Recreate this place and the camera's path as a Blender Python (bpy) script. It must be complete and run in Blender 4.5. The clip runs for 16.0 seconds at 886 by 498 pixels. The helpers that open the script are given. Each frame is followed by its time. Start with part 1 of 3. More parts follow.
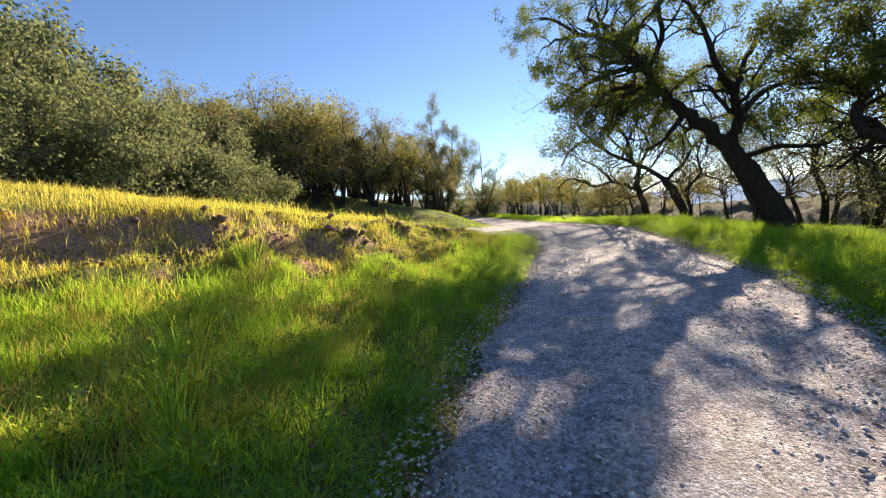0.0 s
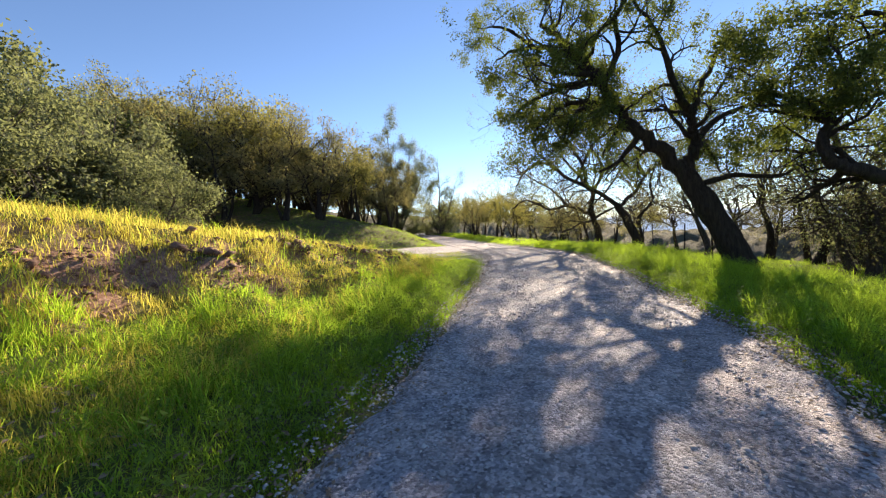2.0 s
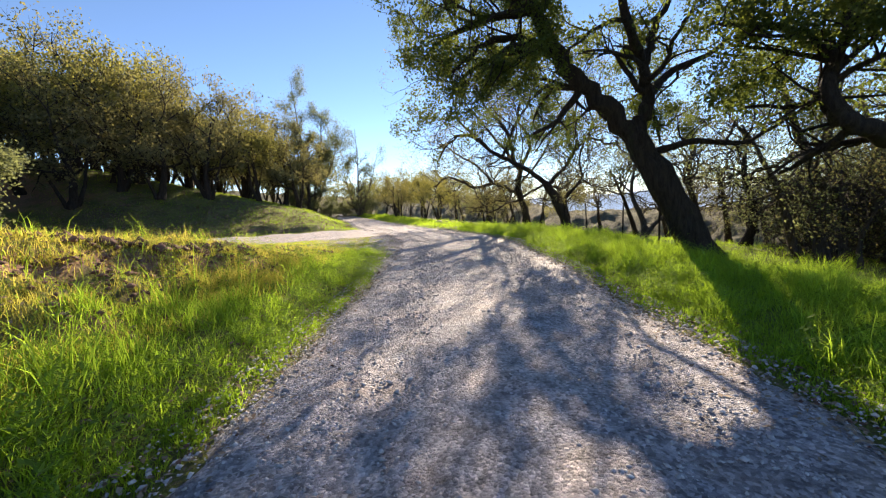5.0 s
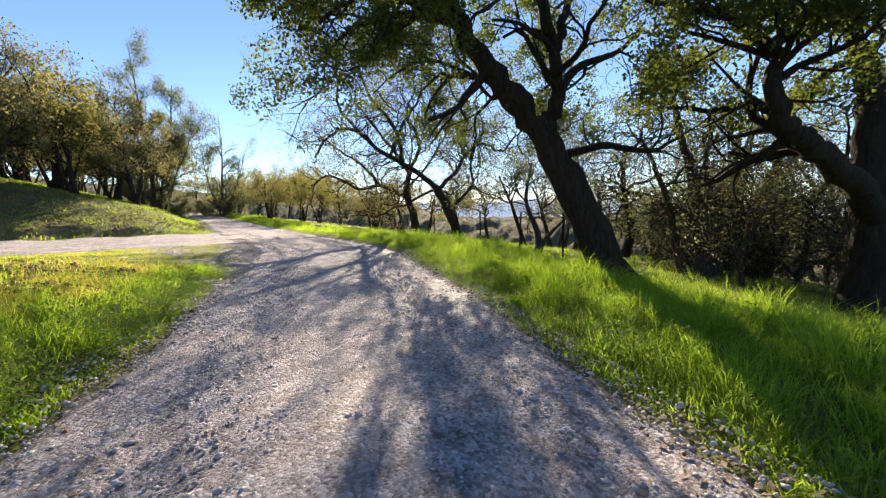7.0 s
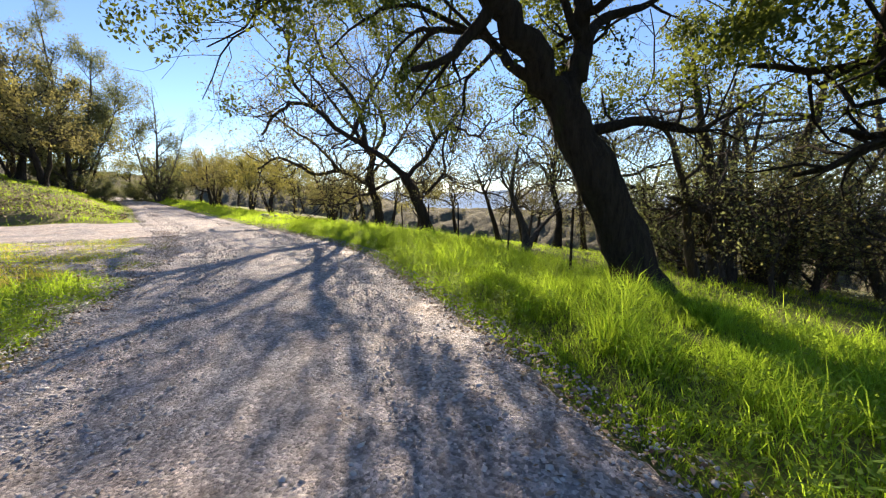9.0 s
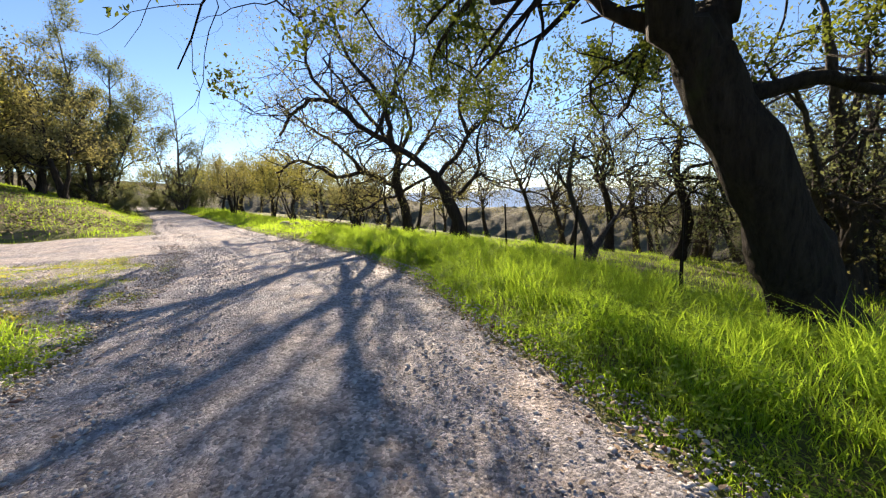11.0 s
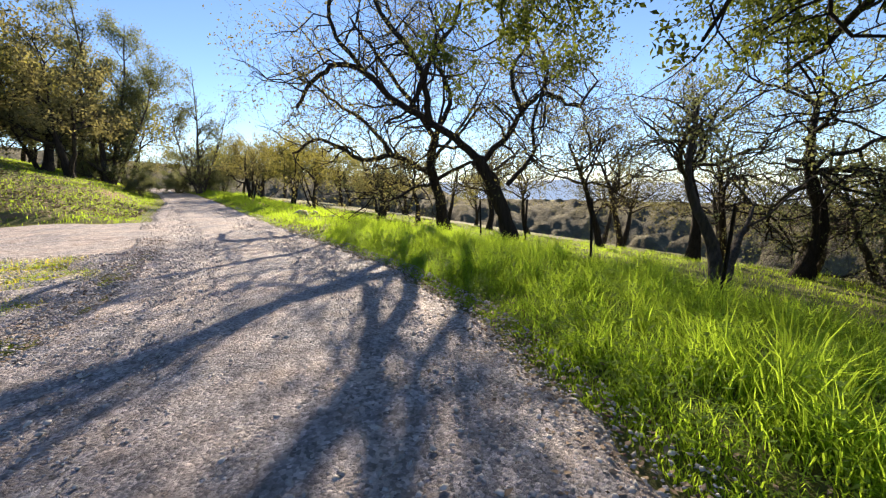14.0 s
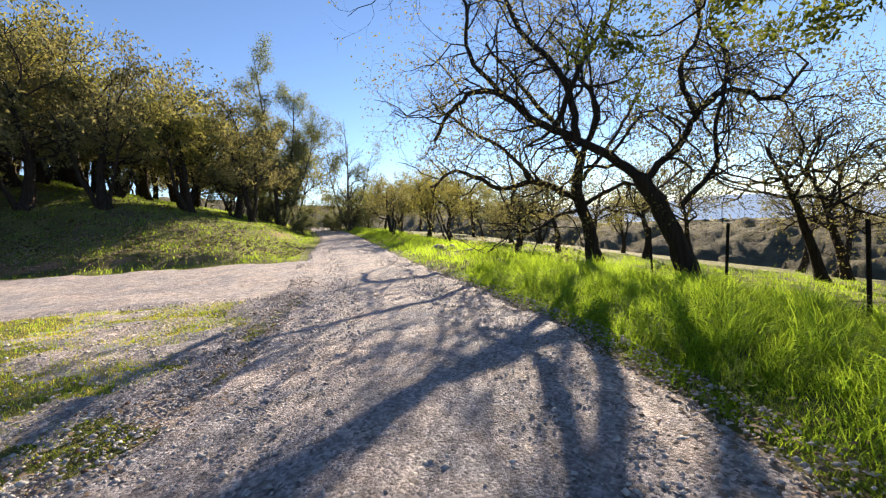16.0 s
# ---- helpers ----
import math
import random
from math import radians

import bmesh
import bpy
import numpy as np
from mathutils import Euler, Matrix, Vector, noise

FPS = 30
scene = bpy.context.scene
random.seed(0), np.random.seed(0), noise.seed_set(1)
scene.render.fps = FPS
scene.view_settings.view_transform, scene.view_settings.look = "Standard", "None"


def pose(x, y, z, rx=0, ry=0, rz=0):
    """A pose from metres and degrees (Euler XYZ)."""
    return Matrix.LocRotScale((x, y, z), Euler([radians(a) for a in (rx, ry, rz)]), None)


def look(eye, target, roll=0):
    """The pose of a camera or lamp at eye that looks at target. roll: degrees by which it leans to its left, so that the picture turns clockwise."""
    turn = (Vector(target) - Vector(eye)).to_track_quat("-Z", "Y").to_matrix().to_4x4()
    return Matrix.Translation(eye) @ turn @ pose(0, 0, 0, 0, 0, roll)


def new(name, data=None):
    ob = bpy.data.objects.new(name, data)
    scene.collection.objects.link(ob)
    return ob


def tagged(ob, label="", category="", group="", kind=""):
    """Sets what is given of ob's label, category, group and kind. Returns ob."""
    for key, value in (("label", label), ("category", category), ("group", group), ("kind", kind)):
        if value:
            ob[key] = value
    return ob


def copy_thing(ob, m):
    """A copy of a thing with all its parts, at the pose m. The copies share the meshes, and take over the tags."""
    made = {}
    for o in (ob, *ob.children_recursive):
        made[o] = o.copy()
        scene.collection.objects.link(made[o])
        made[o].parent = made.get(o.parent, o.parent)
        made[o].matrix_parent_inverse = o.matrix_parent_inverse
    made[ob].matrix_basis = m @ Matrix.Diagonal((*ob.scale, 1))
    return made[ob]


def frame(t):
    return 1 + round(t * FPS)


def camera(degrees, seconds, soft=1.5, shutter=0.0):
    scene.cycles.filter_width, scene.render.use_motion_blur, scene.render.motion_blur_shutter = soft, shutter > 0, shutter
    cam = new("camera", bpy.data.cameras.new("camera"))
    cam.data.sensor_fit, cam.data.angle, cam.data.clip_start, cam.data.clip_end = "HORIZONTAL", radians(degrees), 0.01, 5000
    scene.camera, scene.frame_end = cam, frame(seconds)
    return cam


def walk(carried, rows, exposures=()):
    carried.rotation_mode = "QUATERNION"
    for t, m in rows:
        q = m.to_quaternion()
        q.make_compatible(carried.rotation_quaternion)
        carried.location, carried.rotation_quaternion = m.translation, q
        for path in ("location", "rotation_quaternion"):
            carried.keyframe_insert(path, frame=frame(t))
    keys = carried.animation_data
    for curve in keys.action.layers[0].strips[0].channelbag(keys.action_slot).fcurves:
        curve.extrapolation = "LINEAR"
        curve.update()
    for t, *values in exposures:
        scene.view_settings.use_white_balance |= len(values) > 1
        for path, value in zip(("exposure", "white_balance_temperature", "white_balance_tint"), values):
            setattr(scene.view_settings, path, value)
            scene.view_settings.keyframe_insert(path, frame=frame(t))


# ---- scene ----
cam = camera(95.6, 16.0, soft=1.2)
METRES, EYE, TILT, LEAN, TURN = 17.6, 1.5, 0.0, 0.0, 0.0
ROWS = [
    (0.0, 0.0, 0.0, 0.0, -0.5, -5.29, 5.37),
    (0.5, 0.0143, 0.0277, -0.001, -4.54, -6.24, 4.0),
    (1.0, 0.029, 0.052, 0.0013, -2.6, -5.52, 5.2),
    (1.5, 0.0415, 0.0811, 0.0009, -3.9, -4.62, 3.76),
    (2.0, 0.0583, 0.109, -0.0007, -5.88, -3.23, 2.9),
    (2.5, 0.0722, 0.14, -0.0033, -9.01, -2.7, 2.73),
    (3.0, 0.0872, 0.174, -0.0039, -13.61, -3.64, 1.65),
    (3.5, 0.1017, 0.2048, -0.0021, -14.56, -3.64, 2.89),
    (6.0, 0.1667, 0.3634, -0.0081, -19.09, -8.51, 2.65),
    (6.5, 0.1832, 0.3957, -0.0077, -25.7, -7.75, 1.49),
    (7.0, 0.1989, 0.4263, -0.0062, -31.73, -6.45, 0.75),
    (7.5, 0.2117, 0.4581, -0.0056, -35.59, -6.25, 0.17),
    (8.0, 0.2276, 0.4877, -0.0061, -36.89, -6.93, -0.42),
    (8.5, 0.2407, 0.5203, -0.0071, -37.31, -7.74, -0.49),
    (11.0, 0.2891, 0.6658, -0.0044, -34.43, -7.89, 1.26),
    (11.5, 0.2978, 0.6951, -0.0046, -29.13, -6.52, 2.31),
    (12.0, 0.3043, 0.7248, -0.0055, -25.54, -6.83, 3.3),
    (12.5, 0.3166, 0.7535, -0.0073, -31.34, -9.31, 1.5),
    (13.0, 0.3288, 0.7811, -0.0088, -33.86, -10.38, -0.36),
    (13.5, 0.3392, 0.809, -0.0074, -34.29, -10.17, -1.0),
    (14.0, 0.3508, 0.836, -0.0074, -31.02, -9.26, -0.27),
    (14.5, 0.3549, 0.8635, -0.0083, -25.28, -8.03, 0.78),
    (15.0, 0.3583, 0.8871, -0.0063, -20.09, -6.57, 1.65),
    (15.5, 0.3618, 0.9091, -0.005, -16.04, -5.53, 2.38),
    (16.0, 0.3589, 0.9248, -0.0042, -13.08, -4.84, 2.97),
]
walk(cam, [(t, pose(0, 0, EYE, TILT, LEAN, TURN) @ pose(METRES * x, METRES * y, METRES * z, 90 + pitch, roll, yaw)) for t, x, y, z, yaw, pitch, roll in ROWS],
     exposures=((0, 1.47, 6950, 14), (6.5, 1.53, 6950, 14), (9, 1.51, 6950, 14), (15, 1.42, 6950, 14), (16, 1.41, 6950, 14)))

SUN_TURN, SUN_RISE = 30.2, 22.8
world = bpy.data.worlds.new("sky")
scene.world = world
world.use_nodes = True
wn = world.node_tree
sky = wn.nodes.new("ShaderNodeTexSky")
sky.sky_type, sky.sun_disc = "NISHITA", False
sky.sun_elevation, sky.sun_rotation = radians(SUN_RISE), radians(SUN_TURN)
sky.air_density, sky.dust_density, sky.ozone_density = .75, 0.0, 4.0
wn.links.new(sky.outputs[0], wn.nodes["Background"].inputs[0])
wn.nodes["Background"].inputs[1].default_value = 0.08
sun = new("sun", bpy.data.lights.new("sun", "SUN"))
sun.data.energy, sun.data.angle, sun.data.color = 5.0, radians(0.53), (1.0, 0.87, 0.68)
SUNWARD = Vector((math.sin(radians(SUN_TURN)) * math.cos(radians(SUN_RISE)), math.cos(radians(SUN_TURN)) * math.cos(radians(SUN_RISE)), math.sin(radians(SUN_RISE))))
sun.matrix_world = look(SUNWARD * 60, (0, 0, 0))


# ---- materials ----
def material(name, rough=.9):
    m = bpy.data.materials.new(name)
    m.use_nodes = True
    n = m.node_tree
    b = n.nodes["Principled BSDF"]
    b.inputs["Roughness"].default_value = rough
    b.inputs["Specular IOR Level"].default_value = .25
    return m, n, b


def noise_tex(n, scale, detail=4, rough=.6, stretch=None, local=False):
    t = n.nodes.new("ShaderNodeTexNoise")
    t.inputs["Scale"].default_value, t.inputs["Detail"].default_value, t.inputs["Roughness"].default_value = scale, detail, rough
    if local:
        c = n.nodes.new("ShaderNodeTexCoord").outputs["Object"]
    else:
        c = n.nodes.new("ShaderNodeNewGeometry").outputs["Position"]
    if stretch:
        k = n.nodes.new("ShaderNodeMapping")
        k.inputs["Scale"].default_value = stretch
        n.links.new(c, k.inputs[0])
        c = k.outputs[0]
    n.links.new(c, t.inputs["Vector"])
    return t.outputs["Fac"]


def ramp(n, fac, *stops):
    r = n.nodes.new("ShaderNodeValToRGB")
    e = r.color_ramp.elements
    while len(e) < len(stops):
        e.new(.5)
    for k, (p, c) in zip(e, stops):
        k.position, k.color = p, (*c, 1) if len(c) == 3 else c
    n.links.new(fac, r.inputs[0])
    return r.outputs[0]


def blend(n, fac, a, b, how="MIX"):
    k = n.nodes.new("ShaderNodeMix")
    k.data_type, k.blend_type = "RGBA", how
    for v, i in ((fac, 0), (a, 6), (b, 7)):
        if isinstance(v, (int, float)):
            k.inputs[i].default_value = v
        elif isinstance(v, tuple):
            k.inputs[i].default_value = (*v, 1)
        else:
            n.links.new(v, k.inputs[i])
    return k.outputs[2]


def relief(n, b, fac, strength, distance):
    k = n.nodes.new("ShaderNodeBump")
    k.inputs["Strength"].default_value, k.inputs["Distance"].default_value = strength, distance
    n.links.new(fac, k.inputs["Height"])
    n.links.new(k.outputs[0], b.inputs["Normal"])


GREY = lambda v: (v, v, v)


def leafy(name, dark, light, through_colour, share=.45, patch=.6):
    """Foliage: a diffuse face that also lets the sun shine through."""
    m, n, b = material(name, .8)
    isl = n.nodes.new("ShaderNodeNewGeometry").outputs["Random Per Island"]
    c = blend(n, ramp(n, noise_tex(n, patch, 3), (.35, GREY(0)), (.65, GREY(1))), dark, light)
    c = blend(n, .5, c, ramp(n, isl, (0, dark), (1, light)))
    n.links.new(c, b.inputs["Base Color"])
    t = n.nodes.new("ShaderNodeBsdfTranslucent")
    n.links.new(blend(n, 1.0, blend(n, .25, through_colour, c), ramp(n, isl, (0, GREY(.6)), (1, GREY(1))), "MULTIPLY"), t.inputs[0])
    k = n.nodes.new("ShaderNodeMixShader")
    k.inputs[0].default_value = share
    n.links.new(b.outputs[0], k.inputs[1])
    n.links.new(t.outputs[0], k.inputs[2])
    n.links.new(k.outputs[0], n.nodes["Material Output"].inputs[0])
    return m


def make_bark(name, dark, light):
    m, n, b = material(name, .95)
    f = noise_tex(n, 13, 7, .75, (1, 1, .2), True)
    c = ramp(n, f, (.3, dark), (.72, light))
    moss = ramp(n, noise_tex(n, 1.6, 4, .6, None, True), (.6, GREY(0)), (.75, GREY(.45)))
    n.links.new(blend(n, moss, c, (.07, .085, .03)), b.inputs["Base Color"])
    relief(n, b, f, 1.0, .11)
    return m


def make_ground():
    m, n, b = material("meadow")
    fine, mid = noise_tex(n, 14, 6, .7), noise_tex(n, .55, 5, .6)
    grass = blend(n, ramp(n, mid, (.36, GREY(0)), (.64, GREY(1))), (.08, .12, .02), (.24, .25, .055))
    grass = blend(n, ramp(n, fine, (.4, GREY(0)), (.7, GREY(1))), grass, (.12, .095, .055))
    grass = blend(n, ramp(n, noise_tex(n, .32, 6, .7), (.52, GREY(0)), (.62, GREY(.75))), grass, (.11, .085, .05))
    soil = ramp(n, noise_tex(n, 22, 6, .75), (.3, (.12, .06, .04)), (.5, (.34, .19, .13)), (.72, (.52, .36, .26)))
    geo = n.nodes.new("ShaderNodeNewGeometry")
    sep = n.nodes.new("ShaderNodeSeparateXYZ")
    n.links.new(geo.outputs["Normal"], sep.inputs[0])
    steep = n.nodes.new("ShaderNodeMath")
    steep.operation = "ADD"
    n.links.new(sep.outputs[2], steep.inputs[0])
    wob = n.nodes.new("ShaderNodeMath")
    wob.operation, wob.inputs[1].default_value = "MULTIPLY", .16
    n.links.new(noise_tex(n, 1.3, 5, .7), wob.inputs[0])
    n.links.new(wob.outputs[0], steep.inputs[1])
    bare = ramp(n, steep.outputs[0], (.9, GREY(1)), (.985, GREY(0)))
    n.links.new(blend(n, bare, grass, soil), b.inputs["Base Color"])
    relief(n, b, fine, .9, .08)
    return m


def make_gravel(name, tint):
    m, n, b = material(name, .8)
    v = n.nodes.new("ShaderNodeTexVoronoi")
    v.inputs["Scale"].default_value = 42
    n.links.new(n.nodes.new("ShaderNodeNewGeometry").outputs["Position"], v.inputs["Vector"])
    stone = ramp(n, v.outputs["Color"], (0, tuple(k * .36 for k in tint)), (.5, tint), (1, tuple(k * 1.9 for k in tint)))
    worn = ramp(n, noise_tex(n, .9, 5, .65), (.35, (.72, .74, .8)), (.65, (1.2, 1.06, .97)))
    dusty = ramp(n, noise_tex(n, 5, 8, .8), (.34, GREY(.45)), (.5, GREY(.95)), (.68, GREY(1.4)))
    earth = ramp(n, noise_tex(n, 2.2, 6, .75), (.5, GREY(0)), (.66, GREY(.5)))
    stone = blend(n, earth, stone, (.3, .24, .21))
    c = blend(n, 1.0, blend(n, 1.0, stone, worn, "MULTIPLY"), dusty, "MULTIPLY")
    n.links.new(c, b.inputs["Base Color"])
    b.inputs["Specular IOR Level"].default_value = .5
    hgt = blend(n, .5, ramp(n, v.outputs["Distance"], (0, GREY(1)), (.75, GREY(0))), noise_tex(n, 80, 6, .85))
    relief(n, b, hgt, 1.0, .028)
    return m


def make_stone(name, dark, light):
    m, n, b = material(name, .75)
    isl = n.nodes.new("ShaderNodeNewGeometry").outputs["Random Per Island"]
    c = ramp(n, isl, (0, dark), (.7, light), (1, tuple(min(1, k * 1.5) for k in light)))
    n.links.new(blend(n, .6, c, ramp(n, noise_tex(n, 30, 4, .7), (.3, dark), (.7, light))), b.inputs["Base Color"])
    return m


MEADOW = make_ground()
GRAVEL = make_gravel("road_gravel", (.395, .38, .388))
PEBBLE = make_stone("pebble", (.18, .17, .17), (.6, .57, .56))
CLOD = make_stone("soil_clod", (.07, .035, .025), (.24, .13, .09))
ROCK = make_stone("grey_rock", (.1, .1, .09), (.3, .29, .26))
BARK = make_bark("oak_bark", (.016, .012, .010), (.075, .058, .045))
GREYBARK = make_bark("grey_bark", (.04, .034, .03), (.15, .125, .105))
OAKLEAF = leafy("oak_leaf", (.03, .043, .015), (.075, .1, .028), (.33, .4, .06), .42)
YOUNGLEAF = leafy("spring_leaf", (.11, .115, .035), (.26, .25, .07), (.56, .52, .12), .45)
OLIVELEAF = leafy("olive_leaf", (.08, .082, .042), (.2, .19, .09), (.44, .4, .14), .44)
SAGELEAF = leafy("grey_green_leaf", (.075, .09, .05), (.19, .21, .11), (.4, .44, .16), .42)
LUSH = leafy("lush_grass", (.085, .18, .02), (.24, .39, .045), (.68, .95, .075), .62, .9)
DRYGRASS = leafy("golden_grass", (.34, .31, .06), (.52, .46, .1), (.98, .86, .16), .6, .8)
WEED = leafy("weed_leaf", (.07, .14, .025), (.15, .25, .045), (.65, .88, .09), .55, 1.2)
FARWOOD, _n, _b = material("far_woodland", 1.0)
_f = noise_tex(_n, .5, 8, .75)
_n.links.new(ramp(_n, _f, (.3, (.06, .055, .04)), (.5, (.13, .12, .075)), (.7, (.24, .22, .12))), _b.inputs["Base Color"])
relief(_n, _b, _f, 1.0, 1.2)
# aerial haze painted as pale blue base colour, with emission for sky brightness
PAINTED_HAZE, _n, _b = material("painted_haze_glow", 1.0)
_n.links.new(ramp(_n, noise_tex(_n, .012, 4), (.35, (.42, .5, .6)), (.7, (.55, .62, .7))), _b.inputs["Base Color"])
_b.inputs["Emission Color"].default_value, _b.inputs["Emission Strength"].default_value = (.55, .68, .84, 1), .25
LITTER = make_stone("dry_leaf", (.1, .06, .035), (.34, .25, .17))
STEEL, _n, _b = material("rusty_steel", .7)
_n.links.new(ramp(_n, noise_tex(_n, 30, 5, .7), (.35, (.02, .02, .018)), (.7, (.07, .045, .03))), _b.inputs["Base Color"])
_b.inputs["Metallic"].default_value = .4


# ---- the lie of the land ----
EDGE_Y = (-40, -10, 0, 2.2, 4.1, 6.4, 8.4, 11, 12.6, 16, 18.2, 20.7, 24.6, 30, 35.8, 46, 56, 66, 90, 140)
EDGE_L = (-14, -3.2, -.7, -.27, .2, 1.0, 1.69, 2.45, 3.0, 3.9, 4.4, 4.9, 5.2, 4.8, 4.3, 4.2, 3.2, 1.6, -7, -30)
EDGE_R = (-11, -1.2, 2.5, 3.4, 4.3, 5.35, 5.95, 6.68, 7.28, 8.15, 8.72, 8.98, 8.75, 8.25, 7.92, 7.2, 6.0, 4.6, -4, -27)
BRANCH_X = (-60, -25, -14, -6, 0, 6)
BRANCH_Y = (52, 35.5, 31.2, 29.1, 28.6, 28.4)


def ease(a, b, v):
    k = np.clip((v - a) / (b - a), 0, 1)
    return k * k * (3 - 2 * k)


def edges(y):
    return np.interp(y, EDGE_Y, EDGE_L), np.interp(y, EDGE_Y, EDGE_R)


def wobble(x, y, s=1.0):
    return (np.sin(1.7 * x * s + 1.3 * np.sin(0.9 * y * s)) * np.sin(1.9 * y * s + 1.1 * np.sin(1.1 * x * s + 2)) * .6
            + np.sin(4.1 * x * s + 2 * np.sin(2.3 * y * s)) * np.sin(3.7 * y * s + 1.7) * .4)


def off_branch(x, y):
    """How far a place lies from the middle of the side road."""
    d = np.abs(y - np.interp(x, BRANCH_X, BRANCH_Y)) * np.where(x < -6, .9, 1)
    return np.where(x > 6, 30, d)


def height(x, y):
    """The ground's height; works on numbers and on arrays."""
    x, y = np.asarray(x, float), np.asarray(y, float)
    left, right = edges(y)
    road = -.08 + .75 * ease(34, 80, y)
    u, v = left - x, x - right
    crest = np.interp(y, (0, 6, 10, 13, 17, 20), (2.6, 1.95, 1.42, 1.0, .4, .05))
    back = np.interp(y, (-2, 2, 5, 7, 9, 11), (6, 5.2, 3.6, 1.7, .6, 0))
    apron = .2 * np.minimum(np.clip(u, 0, 99), back + .8) * (1 - ease(12, 18, y))
    bench = apron + (crest - apron) * ease(.4, 3.9, u - back + .6 * wobble(x, y, .8) + .22 * wobble(x + 3, y, 2.6)) + .06 * np.clip(u - back - 3, 0, 70) + .2 * np.clip(u - 13, 0, 60)
    bench = bench + .15 * np.clip(u - back - 3, 0, 12) * (1 - ease(7, 12, y))
    hill = np.where(u > 0, .25 * np.minimum(u, 70) * ease(-1, 4, u), 0)
    far = ease(20, 33, y)
    cut = ease(3.7, np.where(y > 28, 14, 9), off_branch(x, y))
    lift = np.where(u > 0, (bench * (1 - far) + hill * far) * cut, 0) + (1 - cut) * .1 * np.clip(-8 - x, 0, 50)
    lift = lift + ease(0, .7, u) * ease(3.4, 4.4, off_branch(x, y)) * .05
    lift = lift + .42 * ease(3.9, 5.6, off_branch(x, y) + .5 * wobble(x, y, .7)) * ease(.5, 3, u) * (y > np.interp(x, BRANCH_X, BRANCH_Y)) * (y < 60)
    drop = np.where(v > 0, -.12 * np.clip(v - 1.5, 0, 13) * ease(0, 5, v) - .16 * np.clip(v - 14.5, 0, 34), 0) + .06 * ease(0, .8, v)
    off = np.maximum(ease(0, 1, u), ease(0, 1, v))
    return road + lift + drop + off * .05 * wobble(x, y, .55) + .012 * wobble(x, y, 1.3)


def mesh_object(name, verts, faces, mat, parent=None, smooth=False):
    """verts: n x 3; faces: one array or several, of three or four corners each."""
    me = bpy.data.meshes.new(name)
    faces = [np.asarray(f, np.int32) for f in (faces if isinstance(faces, list) else [faces]) if len(f)]
    sizes = np.concatenate([np.full(len(f), f.shape[1], np.int32) for f in faces])
    loops = np.concatenate([f.ravel() for f in faces])
    me.vertices.add(len(verts))
    me.vertices.foreach_set("co", np.asarray(verts, np.float32).ravel())
    me.loops.add(len(loops))
    me.loops.foreach_set("vertex_index", loops)
    me.polygons.add(len(sizes))
    me.polygons.foreach_set("loop_start", np.concatenate([[0], np.cumsum(sizes)[:-1]]).astype(np.int32))
    me.update(calc_edges=True)
    if smooth:
        me.polygons.foreach_set("use_smooth", np.ones(len(sizes), bool))
    me.materials.append(mat)
    ob = new(name, me)
    if parent:
        ob.parent = parent
    return ob


def part(name, bm, mat, parent, label=""):
    me = bpy.data.meshes.new(name)
    bm.to_mesh(me)
    bm.free()
    me.materials.append(mat)
    ob = new(name, me)
    ob.parent = parent
    return tagged(ob, label)


def sheet(xs, ys, z):
    """Corners and faces of a grid; xs, ys: 2-D arrays."""
    nx, ny = xs.shape
    verts = np.stack([xs.ravel(), ys.ravel(), z.ravel()], 1)
    i = np.arange(nx * ny).reshape(nx, ny)
    return verts, np.stack([i[:-1, :-1].ravel(), i[1:, :-1].ravel(), i[1:, 1:].ravel(), i[:-1, 1:].ravel()], 1)


def spread(a, b, step, far):
    """Even steps from a to b that widen outwards up to far."""
    mid = list(np.arange(a, b, step))
    d, lo, hi = step, [], []
    p = a
    while p > -far:
        d *= 1.18
        p -= d
        lo.append(p)
    p, d = mid[-1], step
    while p < far:
        d *= 1.18
        p += d
        hi.append(p)
    return np.array(lo[::-1] + mid + hi)


gx, gy = np.meshgrid(spread(-12, 18, .2, 2500), spread(-6, 42, .2, 2500), indexing="ij")
ground = mesh_object("ground", *sheet(gx, gy, height(gx, gy)), MEADOW, smooth=True)
tagged(ground, "spring meadow hillside with an eroded reddish soil bank", "ground", kind="structure")


def road_strip(name, line, across, label):
    s = np.linspace(-.02, 1.02, across)
    a, b = line
    k = (b - a)[:, None, :] * s[None, :, None] + a[:, None, :]
    xs, ys = k[..., 0], k[..., 1]
    brink = np.minimum(s, 1 - s)[None, :] * np.linalg.norm(b - a, axis=1)[:, None]
    rut = -.02 * np.exp(-((np.abs(s - .5) - .24) / .09) ** 2)[None, :]
    z = height(xs, ys) + .085 * ease(-.05, .28, brink + .13 * wobble(xs, ys, 2.3)) - .028 + rut + .006 * wobble(xs, ys, 3.1)
    return tagged(mesh_object(name, *sheet(xs, ys, z), GRAVEL, smooth=True), label, "road", kind="structure")


ry = np.concatenate([np.arange(-30, -4, 1.0), np.arange(-4, 40, .12), np.arange(40, 100, .7)])
rl, rr = edges(ry)
road_strip("road", (np.stack([rl, ry], 1), np.stack([rr, ry], 1)), 44, "grey gravel lane dappled with tree shade")
bx = np.arange(-45, 5.6, .25)
by = np.interp(bx, BRANCH_X, BRANCH_Y)
road_strip("road_side", (np.stack([bx, by - 3.7], 1), np.stack([bx, by + 3.9], 1)), 40, "pale gravel side lane joining the main lane")


